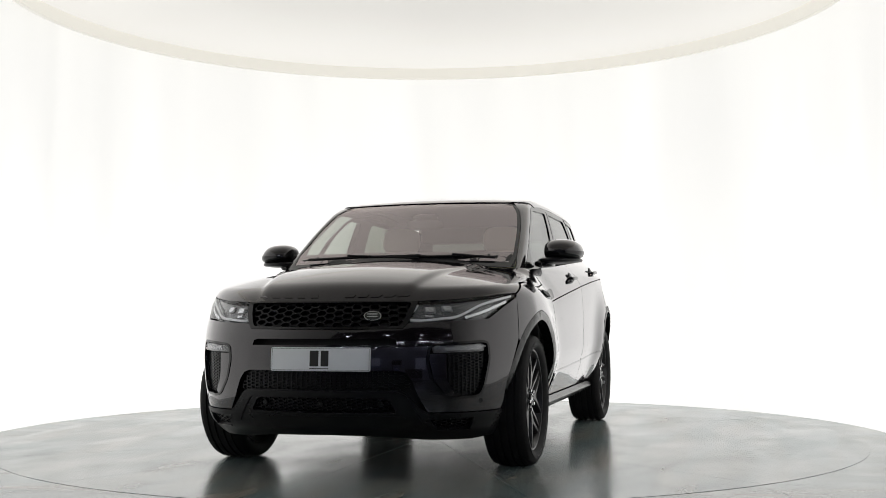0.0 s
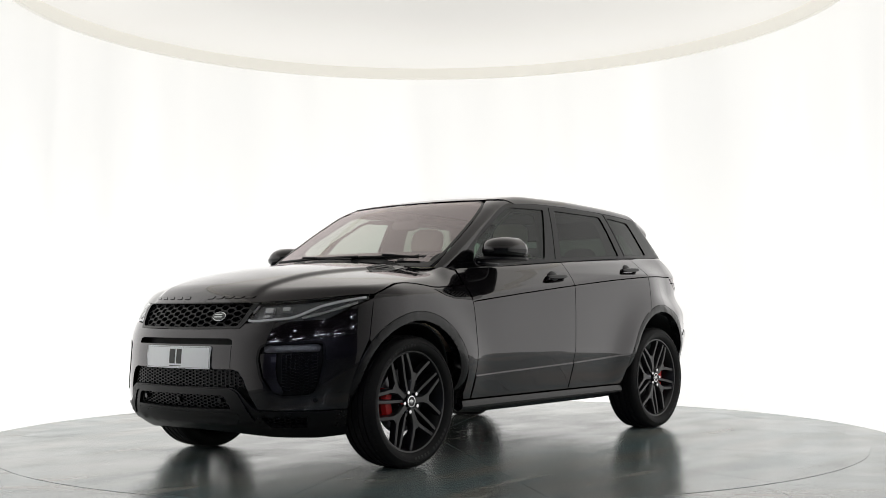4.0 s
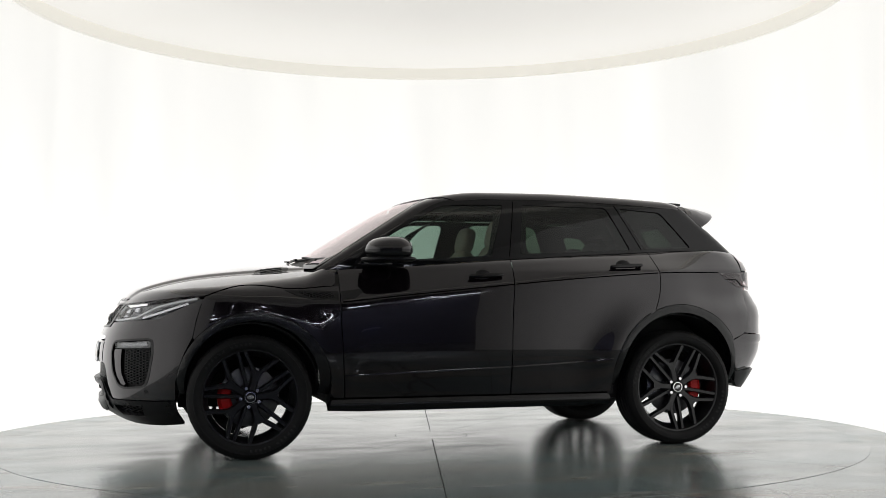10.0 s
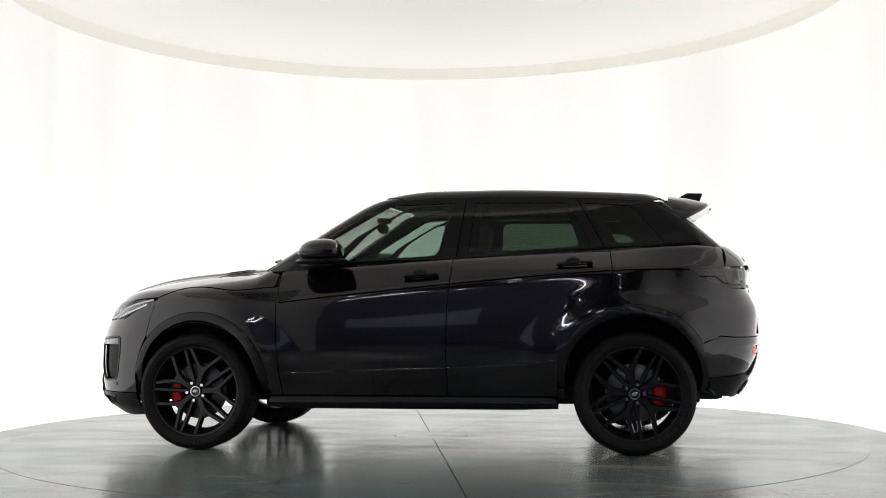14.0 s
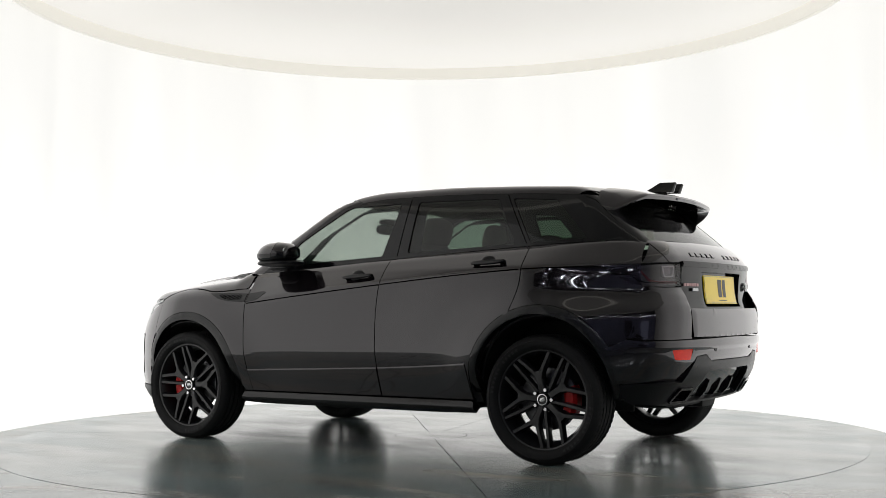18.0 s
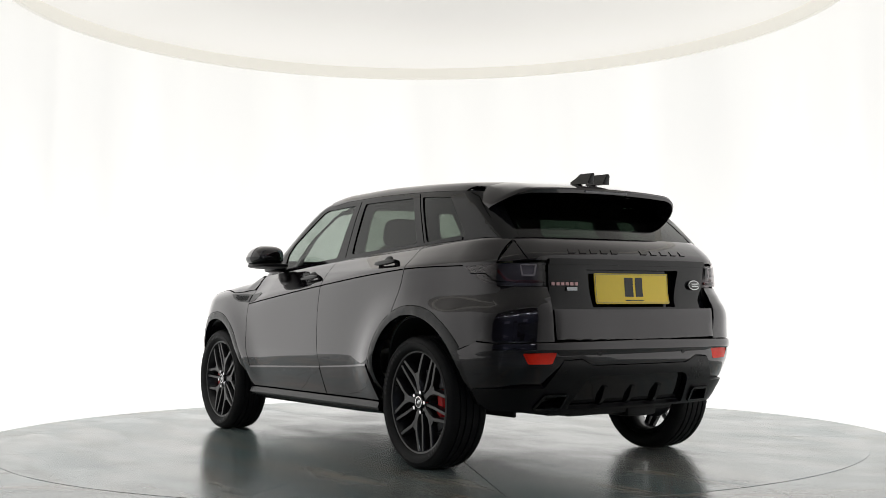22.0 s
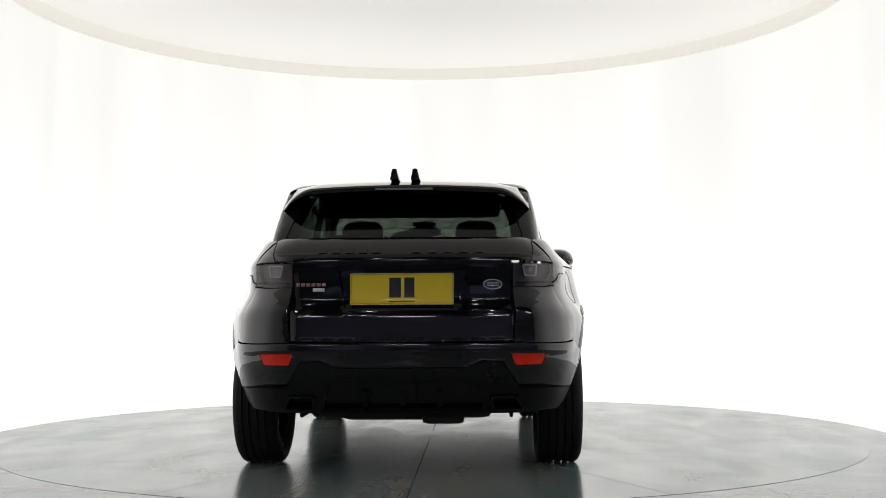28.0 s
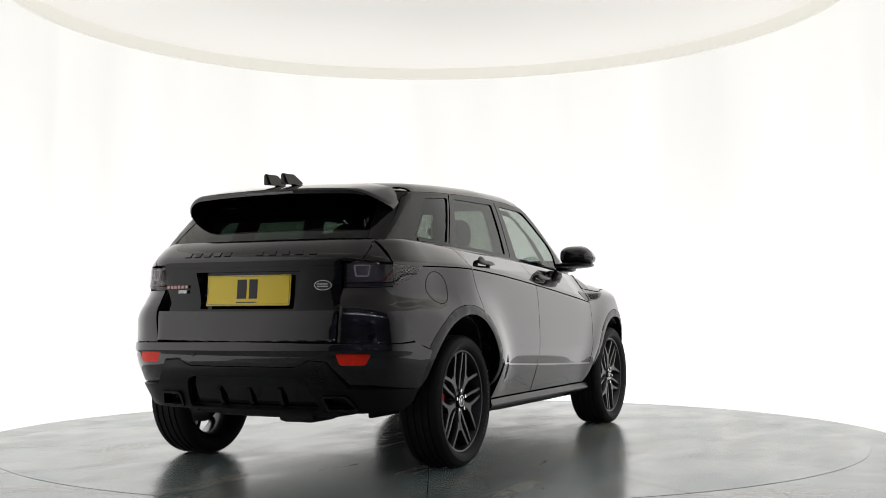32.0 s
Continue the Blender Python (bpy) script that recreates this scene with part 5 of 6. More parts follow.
    sheet("rear_bumper", PAINT, car, both_sides(top + side + low), round_tail, holes=(refl, refl_r), off=0.004, step=(0.03, 0.012), shape=lambda uv: (0.010 * np.clip((uv[:, 1] - 0.628) / 0.008, 0, 1) - 0.16 * np.clip(0.615 - uv[:, 1], 0, 1)) * np.clip((0.95 - np.abs(uv[:, 0])) / 0.25, 0, 1), label="black rear bumper")
    pair("reflector", REFLEX, BOTH, refl, round_tail, off=0.0, depth=0.015, step=0.03, label="red rear reflector")
    fixed = tail_uv(("y", 0.655, 0.655), ("y", 0.0, 0.652))
    lay("bumper_crease", SATIN, car, [((fixed[0][0], 0.650), (fixed[1][0], 0.650)), ((-fixed[0][0], 0.650), (-fixed[1][0], 0.650))], round_tail, width=0.004, depth=0.006, off=0.008)
    ct = tail_uv(("y", 0.0, 0.558), ("y", 0.325, 0.558), ("y", 0.36, 0.571), ("y", 0.40, 0.592), ("y", 0.505, 0.586), ("y", 0.525, 0.556), ("y", 0.592, 0.448), ("y", 0.75, 0.449), ("x", -1.90, 0.449), ("x", -1.80, 0.447), ("x", -1.757, 0.444))
    cb = tail_uv(("x", -1.765, 0.38), ("x", -1.80, 0.338), ("x", -1.90, 0.33), ("y", 0.70, 0.326), ("y", 0.55, 0.322), ("y", 0.42, 0.322), ("y", 0.0, 0.322))
    diff = both_sides(tail_uv(("y", 0.0, 0.506), ("y", 0.325, 0.504), ("y", 0.352, 0.49), ("y", 0.392, 0.40), ("y", 0.41, 0.334), ("y", 0.0, 0.334)))
    pipe = tail_uv(("y", 0.445, 0.415), ("y", 0.575, 0.415), ("y", 0.612, 0.345), ("y", 0.455, 0.345))
    pipe_r = [(-u, v) for u, v in pipe[::-1]]
    sheet("rear_valance", SATIN, car, both_sides(ct + cb), round_tail, holes=(rounded(diff, 0.015), rounded(pipe, 0.01), rounded(pipe_r, 0.01)), off=0.0, depth=0.03, step=0.03, label="satin black rear valance")
    sheet("diffuser", GLOSS, car, both_sides(tail_uv(("y", 0.0, 0.53), ("y", 0.36, 0.53), ("y", 0.43, 0.42), ("y", 0.43, 0.29), ("y", 0.0, 0.29))), round_tail, off=-0.036, depth=0.012, step=0.04, label="black rear diffuser with fins")
    for y in (-0.19, 0.0, 0.19):
        fin = bmesh.new()
        a = [(-1.99, 0.475), (-2.026, 0.440), (-2.000, 0.380), (-1.958, 0.337), (-1.88, 0.337)]
        lo = [fin.verts.new((x, y - 0.012, z)) for x, z in a]
        hi = [fin.verts.new((x, y + 0.012, z)) for x, z in a]
        fin.faces.new(lo)
        fin.faces.new(hi[::-1])
        for i in range(5):
            fin.faces.new((lo[i], hi[i], hi[(i + 1) % 5], lo[(i + 1) % 5]))
        part("diffuser_fin", fin, GLOSS, car)
    for q in (rounded(pipe, 0.01), rounded(pipe_r, 0.01)):
        pob = lay("tailpipe_frame", GLOSS, car, rim_line(q), round_tail, width=0.012, depth=0.07, off=0.012, label="dark square tailpipe surround")
        sheet("tailpipe_inside", DARK, pob, q, round_tail, off=-0.05, depth=0.01)
    for y in (0.295, -0.295):
        c = tail_uv(("y", y, 0.622))[0]
        disc = [(c[0] + 0.013 * math.cos(a), c[1] + 0.013 * math.sin(a)) for a in np.linspace(0, 2 * math.pi, 14, endpoint=False)]
        sheet("sensor", SATIN, car, disc, round_tail, off=0.008, depth=0.008, step=0.02, label="round parking sensor")
    back = both_sides(tail_uv(("y", 0.0, 1.10), ("y", 0.6, 1.10), ("x", -1.85, 1.12), ("x", -1.72, 1.10), ("x", -1.80, 0.70), ("x", -1.85, 0.40), ("y", 0.5, 0.36), ("y", 0.0, 0.36)))
    sheet("tail_core", DARK, car, back, round_tail, step=0.06, off=-0.065, depth=0.02, label="dark core behind the tailgate")
    spoiler()


def spoiler():
    """Roof spoiler with drooped ends, two fins on its root."""
    ys = np.linspace(-0.66, 0.66, 45)
    rows = []
    for y in ys:
        a = abs(y)
        k = max(0.0, (a - 0.46) / 0.20)
        root_x = -1.555
        root_z = float(ROOF_Z(root_x)) - 0.06 * y * y - 0.03 * k
        tip_x = -1.835 + 0.16 * y * y + 0.11 * k ** 3
        tip_z = 1.500 - 0.05 * y * y - 0.080 * k ** 2.2
        if a > 0.60:
            root_z -= (a - 0.60) * 1.2
        t = 0.020 * (1 - 0.6 * k)
        rows.append([(root_x + 0.005, y, root_z + 0.001), (0.55 * root_x + 0.45 * tip_x, y, 0.5 * root_z + 0.5 * tip_z + 0.010), (tip_x + 0.03, y, tip_z + 0.010), (tip_x + 0.006, y, tip_z + 0.002), (tip_x, y, tip_z - 0.008), (tip_x + 0.008, y, tip_z - t - 0.006), (tip_x + 0.05, y, tip_z - t - 0.008), (root_x - 0.02, y, root_z - 0.055), (root_x + 0.02, y, root_z - 0.04)])
    k = len(rows[0])
    verts = [p for r in rows for p in r]
    faces = [(i * k + q, i * k + (q + 1) % k, (i + 1) * k + (q + 1) % k, (i + 1) * k + q) for i in range(len(rows) - 1) for q in range(k)]
    faces += [tuple(range(k))[::-1], tuple(range((len(rows) - 1) * k, len(rows) * k))]
    bm = bmesh.new()
    vs = [bm.verts.new(v) for v in verts]
    for f in faces:
        bm.faces.new([vs[i] for i in f])
    sp = part("spoiler", bm, PAINT, car, "black roof spoiler with drooped ends")
    bl = bmesh.new()
    box(bl, (0.012, 0.30, 0.010), pose(-1.829, 0, 1.482))
    part("brake_light", bl, LAMP_GREY, sp, "thin smoked high brake light")
    for y in (-0.055, 0.055):
        fin = bmesh.new()
        prof = [(-1.61, 1.552), (-1.655, 1.578), (-1.69, 1.597), (-1.785, 1.594), (-1.79, 1.585), (-1.770, 1.535), (-1.63, 1.54)]
        n = len(prof)
        rings = []
        for o in (-1, -0.45, 0.45, 1):
            sc = 1.0 if abs(o) < 0.9 else 0.93
            rings.append([fin.verts.new((-1.70 + (x + 1.70) * sc, y + o * 0.021 * (1.15 if z < 1.57 else 0.62), 1.56 + (z - 1.56) * sc)) for x, z in prof])
        for a, b in zip(rings, rings[1:]):
            for i in range(n):
                fin.faces.new((a[i], b[i], b[(i + 1) % n], a[(i + 1) % n]))
        fin.faces.new(rings[0][::-1])
        fin.faces.new(rings[-1])
        part("roof_fin", fin, GLOSS, car, "black fin aerial")


rear_end()


# ---- wheels ----
def spoke(rows, front, depth):
    """A spoke along (radius, degrees, half width, height offset) rows: chamfered bar in wheel space (x, z across, y outward)."""
    bm = bmesh.new()
    pts = [Vector((r * math.cos(radians(a)), 0, r * math.sin(radians(a)))) for r, a, w, h in rows]
    rings = []
    for i, (r, a, w, h) in enumerate(rows):
        d = (pts[min(i + 1, len(pts) - 1)] - pts[max(i - 1, 0)]).normalized()
        s = Vector((d.z, 0, -d.x))
        y = front + h
        prof = [(-1.15, y - depth), (-1.0, y - 0.009), (-0.62, y), (0.62, y), (1.0, y - 0.009), (1.15, y - depth)]
        rings.append([bm.verts.new(pts[i] + s * (w * q) + Vector((0, o, 0))) for q, o in prof])
    for a, b in zip(rings, rings[1:]):
        for i in range(len(a) - 1):
            bm.faces.new((a[i], b[i], b[i + 1], a[i + 1]))
        bm.faces.new((a[-1], b[-1], b[0], a[0]))
    bm.faces.new(rings[0])
    bm.faces.new(rings[-1][::-1])
    return bm


def wheel():
    """A wheel about its own centre, outer face towards +y."""
    w = new("wheel")
    tagged(w, "satin black split-spoke alloy wheel with a low-profile tyre")
    # tyre: rounded shoulders, sidewall rings and tread grooves
    R = 0.3555
    prof = [(0.268, 0.088), (0.276, 0.100), (0.288, 0.113), (0.302, 0.120), (0.316, 0.1205), (0.3175, 0.1225), (0.321, 0.1225), (0.3225, 0.1195), (0.335, 0.114), (0.3455, 0.103), (0.3515, 0.088)]
    for y in (0.064, 0.026, -0.018, -0.058):
        prof += [(R - 0.0015, y + 0.006), (R - 0.0095, y + 0.0045), (R - 0.0095, y - 0.0045), (R - 0.0015, y - 0.006)]
    prof += [(0.3515, -0.088), (0.3455, -0.103), (0.335, -0.114), (0.316, -0.1205), (0.295, -0.118), (0.276, -0.100), (0.268, -0.088)]
    v, f = lathe(prof, 120)
    raw("tyre", v, f, RUBBER, w, "black low-profile tyre with grooved tread")
    segs = 72
    vv, ff = [], []
    for side in (-1, 1):
        for i in range(segs):
            a0 = 2 * math.pi * i / segs
            k = len(vv)
            for a, y, r in ((a0, 0.070, R + 0.0003), (a0 + 0.05, 0.070, R + 0.0003), (a0 + 0.075, 0.092, 0.3525), (a0 + 0.085, 0.108, 0.343), (a0 + 0.035, 0.108, 0.343), (a0 + 0.025, 0.092, 0.3525)):
                vv.append((r * math.cos(a), side * y, r * math.sin(a)))
            q = [(k, k + 1, k + 2, k + 5), (k + 5, k + 2, k + 3, k + 4)]
            ff += q if side < 0 else [t[::-1] for t in q]
    vv2 = [tuple(c * 1.003 if j != 1 else c for j, c in enumerate(p)) for p in vv]
    n = len(vv)
    allv, allf = vv2 + vv, list(ff)
    for i in range(0, n, 6):
        ring = [i, i + 1, i + 2, i + 3, i + 4, i + 5]
        for j in range(6):
            allf.append((ring[j], ring[(j + 1) % 6], ring[(j + 1) % 6] + n, ring[j] + n))
    tagged(raw("tread", allv, allf, RUBBER, w, smooth=False), kind="stuff")
    # plain raised bars in place of the sidewall lettering
    vv, ff = [], []
    for base in (62, 242):
        for i in range(12):
            if i == 5:
                continue
            a0 = radians(base - (i - 5.5) * 5.0)
            k = len(vv)
            for a, r in ((a0 - 0.022, 0.296), (a0 + 0.022, 0.296), (a0 + 0.021, 0.309), (a0 - 0.021, 0.309)):
                vv.append((r * math.cos(a), 0.1215 if r > 0.3 else 0.1190, r * math.sin(a)))
            for a, r in ((a0 - 0.022, 0.296), (a0 + 0.022, 0.296), (a0 + 0.021, 0.309), (a0 - 0.021, 0.309)):
                vv.append((r * math.cos(a), 0.112, r * math.sin(a)))
            ff += [(k + 3, k + 2, k + 1, k)] + [(k + j, k + (j + 1) % 4, k + 4 + (j + 1) % 4, k + 4 + j) for j in range(4)]
    tagged(raw("sidewall_relief", vv, ff, material_once("raised_rubber", (0.011, 0.011, 0.0115), 0.55, ior=1.38), w, smooth=False), kind="stuff")
    # rim barrel
    prof = [(0.2665, 0.096), (0.2685, 0.088), (0.262, 0.086), (0.250, 0.060), (0.236, 0.03), (0.232, -0.04), (0.240, -0.085), (0.262, -0.098), (0.266, -0.092), (0.246, -0.088), (0.238, -0.082), (0.226, -0.04), (0.229, 0.026), (0.243, 0.056), (0.252, 0.082), (0.258, 0.094)]
    v, f = lathe([(1.026 * r, o) for r, o in prof[::-1]], 96)
    rim = raw("rim", v, f, RIM, w, "satin black alloy rim")
    front = 0.078
    for k in range(5):
        a = 105 - 72 * k
        arm = spoke([(0.040, a, 0.023, 0.0), (0.085, a, 0.0215, 0.003), (0.125, a, 0.024, 0.004), (0.158, a, 0.020, 0.0035)], front, 0.036)
        part("spoke_arm", arm, RIM, rim)
        for s in (-1, 1):
            b = spoke([(0.118, a + s * 4.5, 0.0145, 0.0032), (0.150, a + s * 7.8, 0.0142, 0.005), (0.185, a + s * 13.8, 0.0135, 0.007), (0.225, a + s * 18.8, 0.0130, 0.009), (0.264, a + s * 21.8, 0.0130, 0.010)], front, 0.036)
            part("spoke", b, RIM, rim)
        b = spoke([(0.05, a - 30, 0.013, -0.004), (0.10, a - 30, 0.0115, -0.002), (0.14, a - 30.5, 0.0118, 0.0), (0.18, a - 30.5, 0.0118, 0.004), (0.22, a - 30.3, 0.0118, 0.007), (0.264, a - 30.2, 0.0118, 0.009)], front, 0.034)
        part("spoke", b, RIM, rim)
        nut = bmesh.new()
        an = radians(a + 31)
        bmesh.ops.create_cone(nut, cap_ends=True, segments=12, radius1=0.0115, radius2=0.0095, depth=0.022, matrix=pose(0.055 * math.cos(an), front + 0.004, 0.055 * math.sin(an), -90))
        part("wheel_nut", nut, CHROME, rim, "chrome wheel nut")
    v, f = lathe([(0.001, front + 0.012), (0.030, front + 0.012), (0.034, front + 0.008), (0.036, front - 0.02), (0.072, front - 0.012), (0.078, front - 0.02), (0.078, front - 0.06), (0.001, front - 0.06)], 48, closed=False)
    raw("hub", v, f, RIM, rim)
    v, f = lathe([(0.026, front + 0.010), (0.026, front + 0.015), (0.0315, front + 0.0145), (0.0325, front + 0.008)], 40)
    raw("hub_ring", v, f, CHROME, rim, "chrome hub ring")
    ov = bmesh.new()
    bmesh.ops.create_uvsphere(ov, u_segments=20, v_segments=10, radius=1, matrix=pose(0, front + 0.0125, 0) @ Matrix.Diagonal((0.019, 0.003, 0.0115, 1)))
    part("hub_badge", ov, BADGE_G, rim, "plain oval hub badge")
    return w


_made = {}


def material_once(name, *args, **kw):
    if name not in _made:
        _made[name] = material(name, *args, **kw)
    return _made[name]


def brakes(x, side, lead):
    """Disc and caliper behind a wheel."""
    v, f = lathe([(0.06, -0.012), (0.168, -0.012), (0.172, -0.009), (0.172, 0.009), (0.168, 0.012), (0.06, 0.012)], 64)
    d = raw("brake_disc", v, f, STEEL, car, "grey steel brake disc")
    d.matrix_basis = pose(x, side * 0.815, 0.355)
    v, f = lathe([(0.001, 0.03), (0.07, 0.03), (0.078, 0.02), (0.078, -0.02)], 32, closed=False)
    raw("disc_bell", v, f, DARK, d)
    c = bmesh.new()
    inner, outer = 0.105, 0.182
    ring = []
    a0, a1 = (-26, 26)
    for i in range(9):
        a = radians((0 if lead > 0 else 180) + (a0 + (a1 - a0) * i / 8) * (1 if lead > 0 else -1))
        ring.append([c.verts.new((r * math.cos(a), o, r * math.sin(a))) for r, o in ((inner, -0.03), (inner, 0.03), (inner + 0.012, 0.044), (outer - 0.02, 0.046), (outer, 0.03), (outer, -0.03))])
    for p, q in zip(ring, ring[1:]):
        for i in range(6):
            c.faces.new((p[i], q[i], q[(i + 1) % 6], p[(i + 1) % 6]))
    c.faces.new(ring[0])
    c.faces.new(ring[-1][::-1])
    cal = part("brake_caliper", c, RED, car, "red brake caliper")
    cal.matrix_basis = pose(x, side * 0.815, 0.355) @ (Matrix.Identity(4) if side > 0 else Matrix.Rotation(math.pi, 4, "X"))


def wheels():
    first = wheel()
    first.parent = car
    first.matrix_basis = pose(1.33, 0.812, 0.355)
    for x, side, turn in ((-1.33, 1, 28), (1.33, -1, 20), (-1.33, -1, 50)):
        q = copy_thing(first, pose(x, side * 0.815, 0.355, 0, 0, 0 if side > 0 else 180) @ pose(0, 0, 0, 0, turn, 0))
        q.parent = car
    for side in (1, -1):
        for x, lead in ((1.33, 1), (-1.33, -1)):
            brakes(x, side, lead)
            # dark wheel well
            v, f = [], []
            n = 20
            for i in range(n + 1):
                a = radians(-4 + 188 * i / n)
                tuck = 0.10 * (1 - max(0.0, math.sin(a)))
                rl = 0.392 if x > 0 else 0.418
                for r, y in ((rl, 0.915 - tuck), (rl + 0.008, 0.92 - tuck), (rl + 0.008, 0.55), (rl, 0.55)):
                    v.append((x + r * math.cos(a), side * y, (0.382 if x > 0 else 0.392) + r * math.sin(a)))
            for i in range(n):
                for k in range(4):
                    f.append((4 * i + k, 4 * i + 4 + k, 4 * i + 4 + (k + 1) % 4, 4 * i + (k + 1) % 4))
            raw("wheel_liner", v, f, DARK, car, "dark wheel well liner")
            b = bmesh.new()
            box(b, (0.78, 0.02, 0.50), pose(x, side * 0.555, 0.53), 0.01)
            part("inner_wheel_panel", b, DARK, car, "dark inner wheel panel")
            arm = tube([(x, side * 0.72, 0.355), (x + 0.02, side * 0.3, 0.30), (x, 0, 0.30)], 0.035, 8)
            part("suspension_arm", arm, DARK, car, "dark suspension arm")


wheels()


# ---- doors' details, mirrors, trims ----
def rounded_body(bm, centre, half, power=3.0, nu=28, nv=16, shape=None):
    """A soft superellipsoid."""
    rows = []
    sp = lambda c, p: math.copysign(abs(c) ** p, c)
    e = 2 / power
    for j in range(nv + 1):
        b = -math.pi / 2 + math.pi * j / nv
        row = []
        for i in range(nu):
            a = 2 * math.pi * i / nu
            p = Vector((half[0] * sp(math.cos(b), e) * sp(math.cos(a), e), half[1] * sp(math.cos(b), e) * sp(math.sin(a), e), half[2] * sp(math.sin(b), e)))
            if shape:
                p = shape(p)
            row.append(bm.verts.new(Vector(centre) + p))
        rows.append(row)
    for p, q in zip(rows, rows[1:]):
        for i in range(nu):
            bm.faces.new((p[i], p[(i + 1) % nu], q[(i + 1) % nu], q[i]))
    bmesh.ops.remove_doubles(bm, verts=bm.verts, dist=1e-5)
    return bm


def mirror_set(side, door):
    def dome(p):
        # full above, cut short below, its face to the rear flat and its nose swept back towards the outside
        x, y, z = p
        z = z if z > 0 else z * 0.72
        x = x * (1.0 if x > 0 else 0.82) - 0.35 * max(0.0, y) * (1 if x > 0 else 0.1) - 0.25 * max(0.0, z) * (1 if x > 0 else -0.1)
        return Vector((x, side * (y * (1 - 0.9 * max(0.0, z)) - 0.2 * max(0.0, z)), z))

    def band(p):
        q = dome(p * 1.012)
        return Vector((q.x, q.y, min(max(q.z, -0.050), 0.003)))

    up = rounded_body(bmesh.new(), (0.520, side * 0.948, 1.201), (0.150, 0.116, 0.078), 2.8, 36, 24, shape=dome)
    ob = part("mirror", up, PAINT, door, "black domed door mirror on a slab foot")
    part("mirror_band", rounded_body(bmesh.new(), (0.520, side * 0.948, 1.201), (0.150, 0.116, 0.078), 2.8, 36, 24, shape=band), GLOSS, ob)
    lo = rounded_body(bmesh.new(), (0.530, side * 0.926, 1.146), (0.160, 0.128, 0.020), 3.0, 36, shape=lambda p: Vector((p.x - 0.5 * max(0.0, p.y) * (1 if p.x > 0 else 0), side * p.y, p.z * (1 if p.z > 0 else 1 - 3 * max(0.0, p.y)))))
    part("mirror_base", lo, SATIN, ob)
    g = bmesh.new()
    ring = rounded([(-0.098, -0.030), (0.098, -0.036), (0.098, 0.030), (0.06, 0.050), (-0.085, 0.046)], 0.03)
    face = g.faces.new([g.verts.new((0.414 + 0.03 * a, side * (0.940 + 0.84 * a), 1.205 + 0.84 * b)) for a, b in ring])
    for v in bmesh.ops.extrude_face_region(g, geom=[face])["geom"]:
        if isinstance(v, bmesh.types.BMVert):
            v.co.x -= 0.006
    part("mirror_glass", g, MIRROR, ob, "silvered mirror glass", False)
    arm = bmesh.new()
    rounded_body(arm, (0.575, side * 0.838, 1.125), (0.090, 0.060, 0.022), 3)
    part("stalk", arm, GLOSS, ob)
    cov = bmesh.new()
    rounded_body(cov, (0.61, side * 0.834, 1.125), (0.075, 0.008, 0.024), 2.4)
    part("mirror_foot", cov, GLOSS, ob)


def handle_set(side, door, x0, z0, tilt):
    bowl = bmesh.new()
    rounded_body(bowl, (0, 0, 0), (0.050, 0.010, 0.042), 2.2)
    s, w = from_side(np.array([[x0, z0]]))
    p = meet(body, s, w)[0][0]
    q = part("handle_bowl", bowl, SATIN, door)
    q.matrix_basis = pose(x0 + 0.01, side * (p[1] - 0.002), z0, side * 18, 0, 0)
    bar = bmesh.new()
    rounded_body(bar, (0, 0, 0), (0.110, 0.011, 0.0135), 3.2, nu=40, shape=lambda v: Vector((v.x, v.y - 0.018 * (v.x / 0.128) ** 4 * 0, v.z * (1 - 0.2 * abs(v.x) / 0.128))))
    h = part("door_handle", bar, GLOSS, door, "black pull handle")
    h.matrix_basis = pose(x0, side * (p[1] + 0.026), z0 + 0.002, side * 14, tilt, 0)
    for dx in (-0.088, 0.082):
        leg = bmesh.new()
        box(leg, (0.035, 0.034, 0.018), None, 0.006)
        k = part("handle_foot", leg, GLOSS, door)
        k.matrix_basis = pose(x0 + dx, side * (p[1] + 0.010), z0 + 0.002 - dx * math.tan(radians(tilt)), side * 14, tilt, 0)


